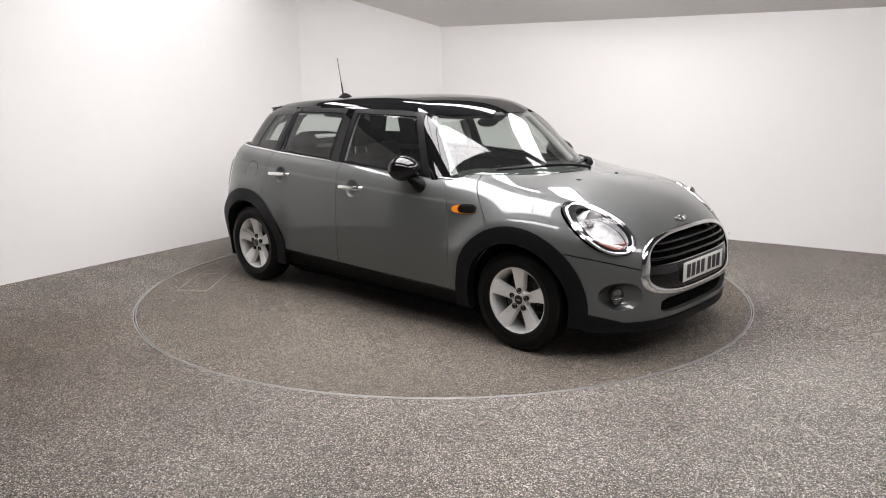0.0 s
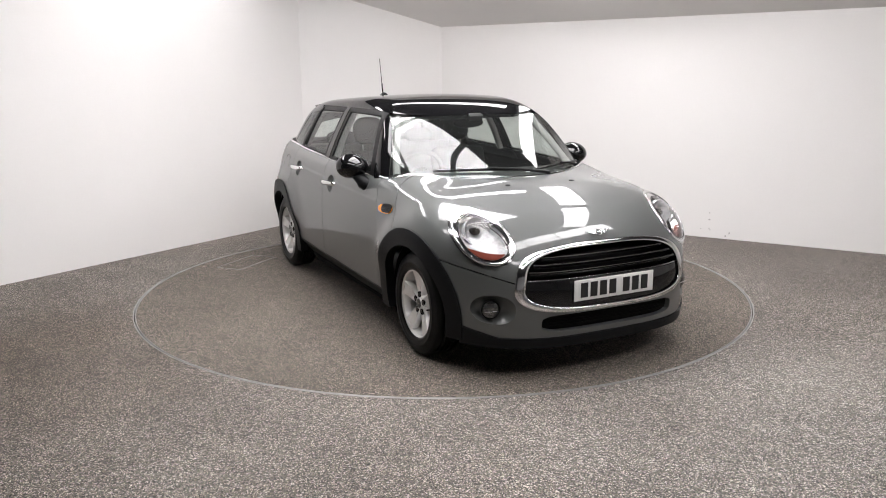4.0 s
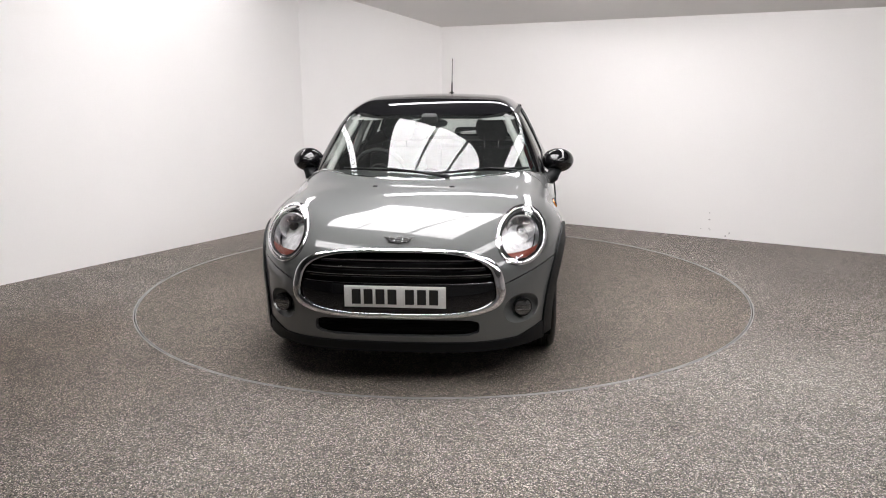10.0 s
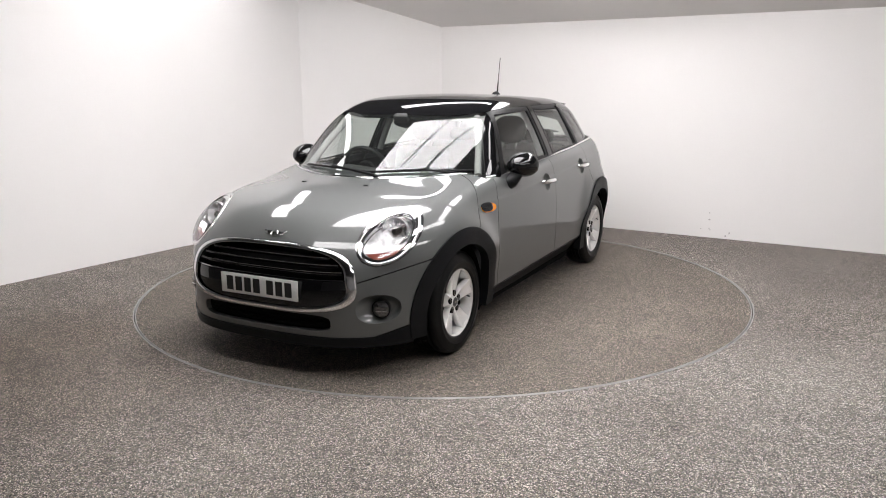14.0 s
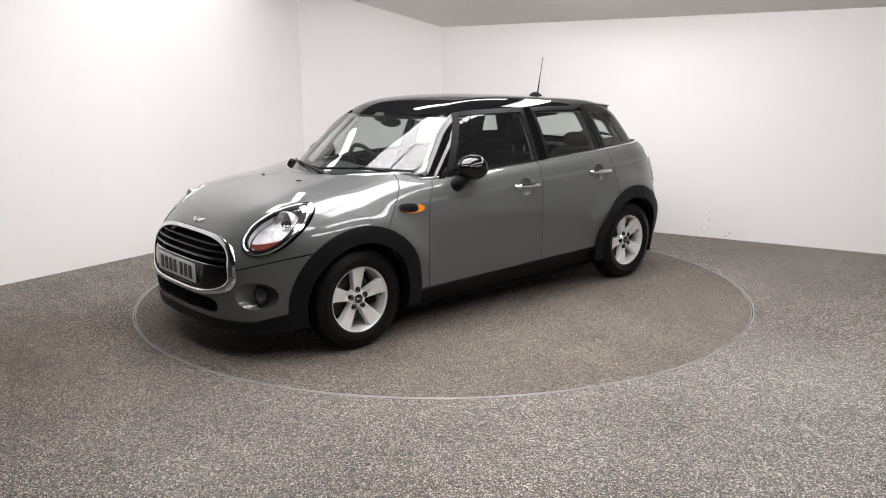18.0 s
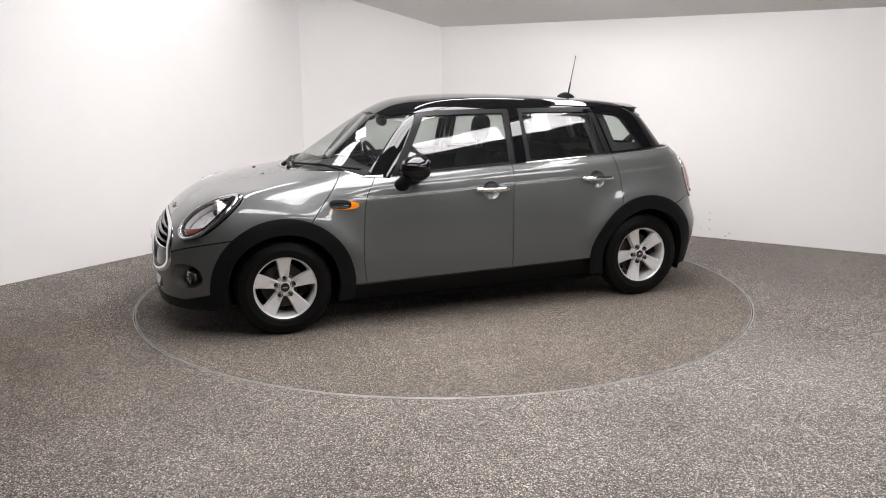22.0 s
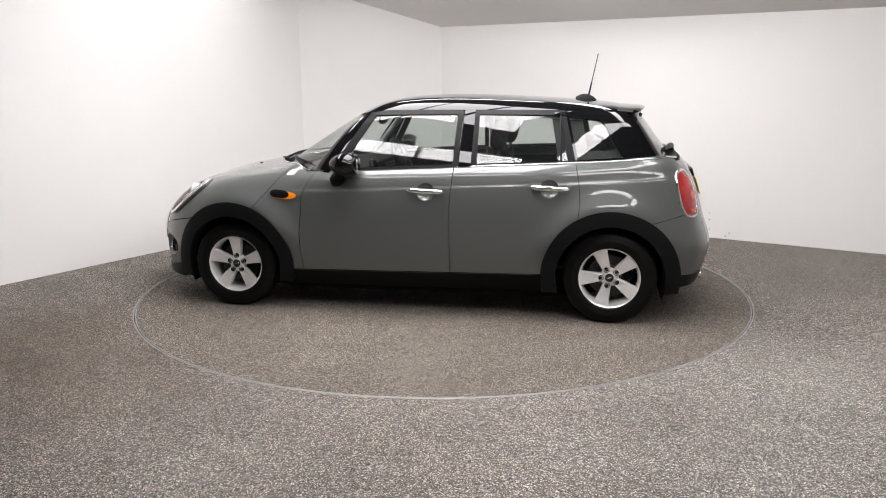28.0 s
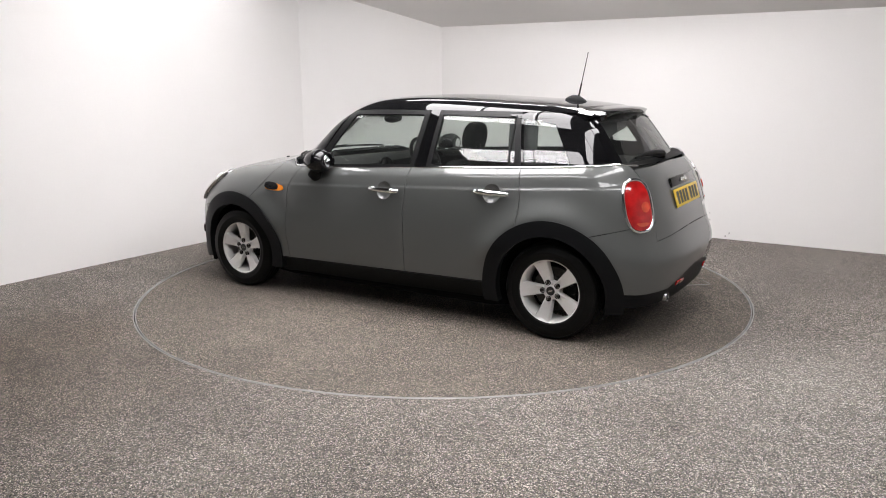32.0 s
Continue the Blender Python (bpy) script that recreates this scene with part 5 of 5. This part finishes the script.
def underbody(car):
    bm = bmesh.new()
    pts = [(-1.80, 0.62, 0.30), (-1.66, 0.62, 0.22), (-0.84, 0.72, 0.132), (0.84, 0.72, 0.132), (1.75, 0.62, 0.19), (1.88, 0.55, 0.26)]
    lo = [[bm.verts.new((x, y * s, z)) for x, y, z in pts] for s in (1, -1)]
    hi = [[bm.verts.new((x, y * s, z + 0.14)) for x, y, z in pts] for s in (1, -1)]
    for k in range(5):
        bm.faces.new((lo[0][k], lo[0][k + 1], lo[1][k + 1], lo[1][k]))
        bm.faces.new((hi[0][k], hi[1][k], hi[1][k + 1], hi[0][k + 1]))
        for q in (0, 1):
            bm.faces.new((lo[q][k], hi[q][k], hi[q][k + 1], lo[q][k + 1]))
    for k in (0, 5):
        bm.faces.new((lo[0][k], lo[1][k], hi[1][k], hi[0][k]))
    bmesh.ops.recalc_face_normals(bm, faces=bm.faces)
    part("underbody", bm, UNDER, car, "black underbody", smooth=False)
    for x in (WHEEL_X, -WHEEL_X):
        for s in (1, -1):
            bm = bmesh.new()
            m = Matrix.Translation((x, 0.60 * s, WHEEL_Z)) @ pose(0, 0, 0, 90, 0, 0)
            lathe(bm, [(0.0, 0.19 * s), (0.30, 0.19 * s), (0.352, 0.17 * s), (0.356, -0.20 * s)], m, 48)
            for f in [f for f in bm.faces if f.calc_center_median().z < 0.16]:
                bm.faces.remove(f)
            part("wheel_housing", bm, UNDER, car, "black wheel housing")


waist_trim(car)
wipers(car)
door_mirrors(car)
aerial(car)
side_indicator(car)
rear_details(car, gate)
underbody(car)


# ---- the cabin ----
def seat(x, y, w, car, rest_z, rest_h):
    """One seat: cushion, back, head restraint."""
    bm = bmesh.new()
    box(bm, (0.52, w, 0.15), pose(x + 0.06, y, 0.42, 0, -8, 0), 0.05, 3)
    s = part("seat", bm, CLOTH, car, "dark cloth seat")
    bm = bmesh.new()
    box(bm, (0.13, w * 0.96, 0.58), pose(x - 0.26, y, 0.74, 0, -16, 0), 0.05, 3)
    part("backrest", bm, CLOTH, s)
    bm = bmesh.new()
    bmesh.ops.create_uvsphere(bm, u_segments=28, v_segments=18, radius=1.0)
    for v in bm.verts:
        q = v.co
        q = Vector([math.copysign(abs(a) ** 0.75, a) for a in q])
        v.co = pose(x - 0.385, y, rest_z, 0, -10, 0) @ Vector((q.x * 0.055, q.y * 0.125, q.z * rest_h))
    part("head_restraint", bm, CLOTH, s)
    for k in (-1, 1):
        strip("post", [(x - 0.37, y + 0.055 * k, 1.0), (x - 0.383, y + 0.055 * k, 1.10)], 0.006, CHROME, s)
    return s


def cabin(car):
    for y in (0.37, -0.37):
        seat(-0.13, y, 0.48, car, 1.170, 0.105)
    for y in (0.36, -0.36):
        seat(-0.80, y, 0.56, car, 1.070, 0.062)
    # floor, dashboard, steering wheel
    bm = bmesh.new()
    box(bm, (2.3, 1.36, 0.04), pose(-0.35, 0, 0.33), 0.01)
    part("cabin_floor", bm, CABIN, car)
    bm = bmesh.new()
    rows = []
    for k in range(25):
        y = -0.70 + 1.40 * k / 24
        fx = 1.02 - 0.70 * y * y
        rows.append([bm.verts.new(v) for v in ((fx, y, 0.60), (fx, y, 0.925), (fx - 0.05, y, 0.945), (0.58, y, 0.955 + 0.02 * math.exp(-((y + 0.37) / 0.17) ** 2)), (0.50, y, 0.925), (0.49, y, 0.80), (0.54, y, 0.60))])
    for a, b in zip(rows, rows[1:]):
        for q in range(6):
            bm.faces.new((a[q], b[q], b[q + 1], a[q + 1]))
    bmesh.ops.recalc_face_normals(bm, faces=bm.faces)
    dash = part("dashboard", bm, CABIN, car, "black moulded dashboard")
    bm = bmesh.new()
    lathe(bm, [(0.10, 0.0), (0.10, 0.02), (0.085, 0.024), (0.083, 0.012), (0, 0.012)], Matrix.Translation((0.495, 0, 0.86)) @ pose(0, 0, 0, 0, -75, 0), 36)
    part("round_display", bm, GLOSS_BLACK, dash, "round dark centre display")
    bm = bmesh.new()
    ring = Matrix.Translation((0.36, -0.37, 0.92)) @ pose(0, 0, 0, 0, -64, 0)
    tube(bm, [ring @ Vector((0.178 * math.cos(a), 0.178 * math.sin(a), 0)) for a in [2 * math.pi * k / 40 for k in range(40)]], 0.0155, 10, True)
    wheel = part("steering_wheel", bm, CABIN, car, "black steering wheel")
    bm = bmesh.new()
    lathe(bm, [(0.075, -0.03), (0.072, 0.0), (0.05, 0.012), (0, 0.014)], ring, 28)
    part("wheel_boss", bm, CABIN, wheel)
    for a in (0, 90, 270):
        bm = bmesh.new()
        box(bm, (0.12, 0.04, 0.014), ring @ pose(0, 0, 0, 0, 0, a + 180) @ pose(0.115, 0, -0.002), 0.005)
        part("wheel_spoke", bm, CABIN, wheel)
    strip("steering_column", [(0.39, -0.37, 0.90), (0.56, -0.37, 0.83)], 0.035, CABIN, car)
    # inner mirror
    bm = bmesh.new()
    bmesh.ops.create_uvsphere(bm, u_segments=28, v_segments=16, radius=1.0)
    for v in bm.verts:
        v.co = Vector((0.415 + v.co.x * 0.028, v.co.y * 0.115, 1.262 + v.co.z * 0.036))
    im = part("inner_mirror", bm, CABIN, car, "black inner rear-view mirror")
    bm = bmesh.new()
    box(bm, (0.05, 0.11, 0.055), pose(0.50, 0, 1.300, 0, 30, 0), 0.015)
    part("mirror_mount", bm, CABIN, im)
    # inner door panels, headliner, parcel shelf, pillars' inner trim
    rear = sheet(high_form, "y", (-1.50, -0.88), (1.0, 1.34), 60, 34, 0.1)
    inner = sheet(low_form, "y", (-1.45, 0.72), (0.32, 0.955), 90, 26, 0.2)
    head = clips(sheet(high_form, "z", (-1.40, 0.48), (-0.60, 0.60), 60, 40, 0.9), lambda x, y, z: z - 1.31)
    S = lifted(head, -0.030)
    panel("headliner", (S[0], -S[1], S[2][:, ::-1]), HEADLINER, car, "pale grey headliner", depth=0)
    for s in (1, -1):
        flip = (lambda q: q) if s > 0 else mirrored
        S = lifted(clips(inner, lambda x, y, z: belt(x) - 0.012 - z, arch(ARCH_OUT - 0.02, -WHEEL_X)), -0.05)
        S = flip(S)
        panel("inner_door_panel", (S[0], -S[1], S[2][:, ::-1]), CABIN, car, "black inner door panel", depth=0)
        for pts in ([(0.36, 0.50, 1.31), (0.68, 0.66, 0.96)], [(-0.33, 0.545, 1.33), (-0.33, 0.70, 1.0)], [(-1.30, 0.45, 1.31), (-1.46, 0.55, 1.06)]):
            q = [Vector((x, y * s, z)) for x, y, z in pts]
            strip("pillar_lining", [q[0], (q[0] + q[1]) / 2 + Vector((0, 0.012 * s, 0)), q[1]], 0.024, HEADLINER, car, "", 1.0, 10)
        quarter = lambda x, y, z: -within(quarter_glass, lambda x, y, z: -1.125 + 0.2 * (z - 1.1) - x, lambda x, y, z: z - 1.115)(x, y, z)
        S = flip(lifted(clips(rear, quarter, lambda x, y, z: -0.945 + 0.2 * (z - 1.02) - x), -0.035))
        panel("rear_pillar_lining", (S[0], -S[1], S[2][:, ::-1]), CABIN, car, "dark rear pillar lining", depth=0)
    bm = bmesh.new()
    box(bm, (0.48, 1.16, 0.03), pose(-1.36, 0, 0.985), 0.008)
    part("parcel_shelf", bm, CABIN, car)
    bm = bmesh.new()
    box(bm, (0.04, 1.2, 0.6), pose(-1.58, 0, 0.70), 0.01)
    part("boot_lining", bm, CABIN, car)
    bm = bmesh.new()
    box(bm, (0.04, 1.3, 0.55), pose(1.00, 0, 0.62), 0.01)
    part("bulkhead", bm, UNDER, car)


cabin(car)

# the car's parts sit on the turntable's axis
for ob in list(car.children):
    ob.matrix_basis = Matrix.Translation((OFF_X, OFF_Y, 0)) @ ob.matrix_basis


def motions():
    knots = (0, 2, 4, 6, 8, 10, 12, 14, 16, 18, 20, 22, 24, 26, 28, 30, 32)
    turn = (-41.88, -52.62, -63.29, -74.14, -85.16, -96.10, -106.95, -117.74, -128.37, -139.17, -149.6, -159.98, -170.64, -180.96, -191.18, -201.64, -211.77)
    for thing in (car, table):
        walk(thing, [(t, pose(0, 0, 0, 0, 0, a)) for t, a in zip(knots, turn)])


motions()
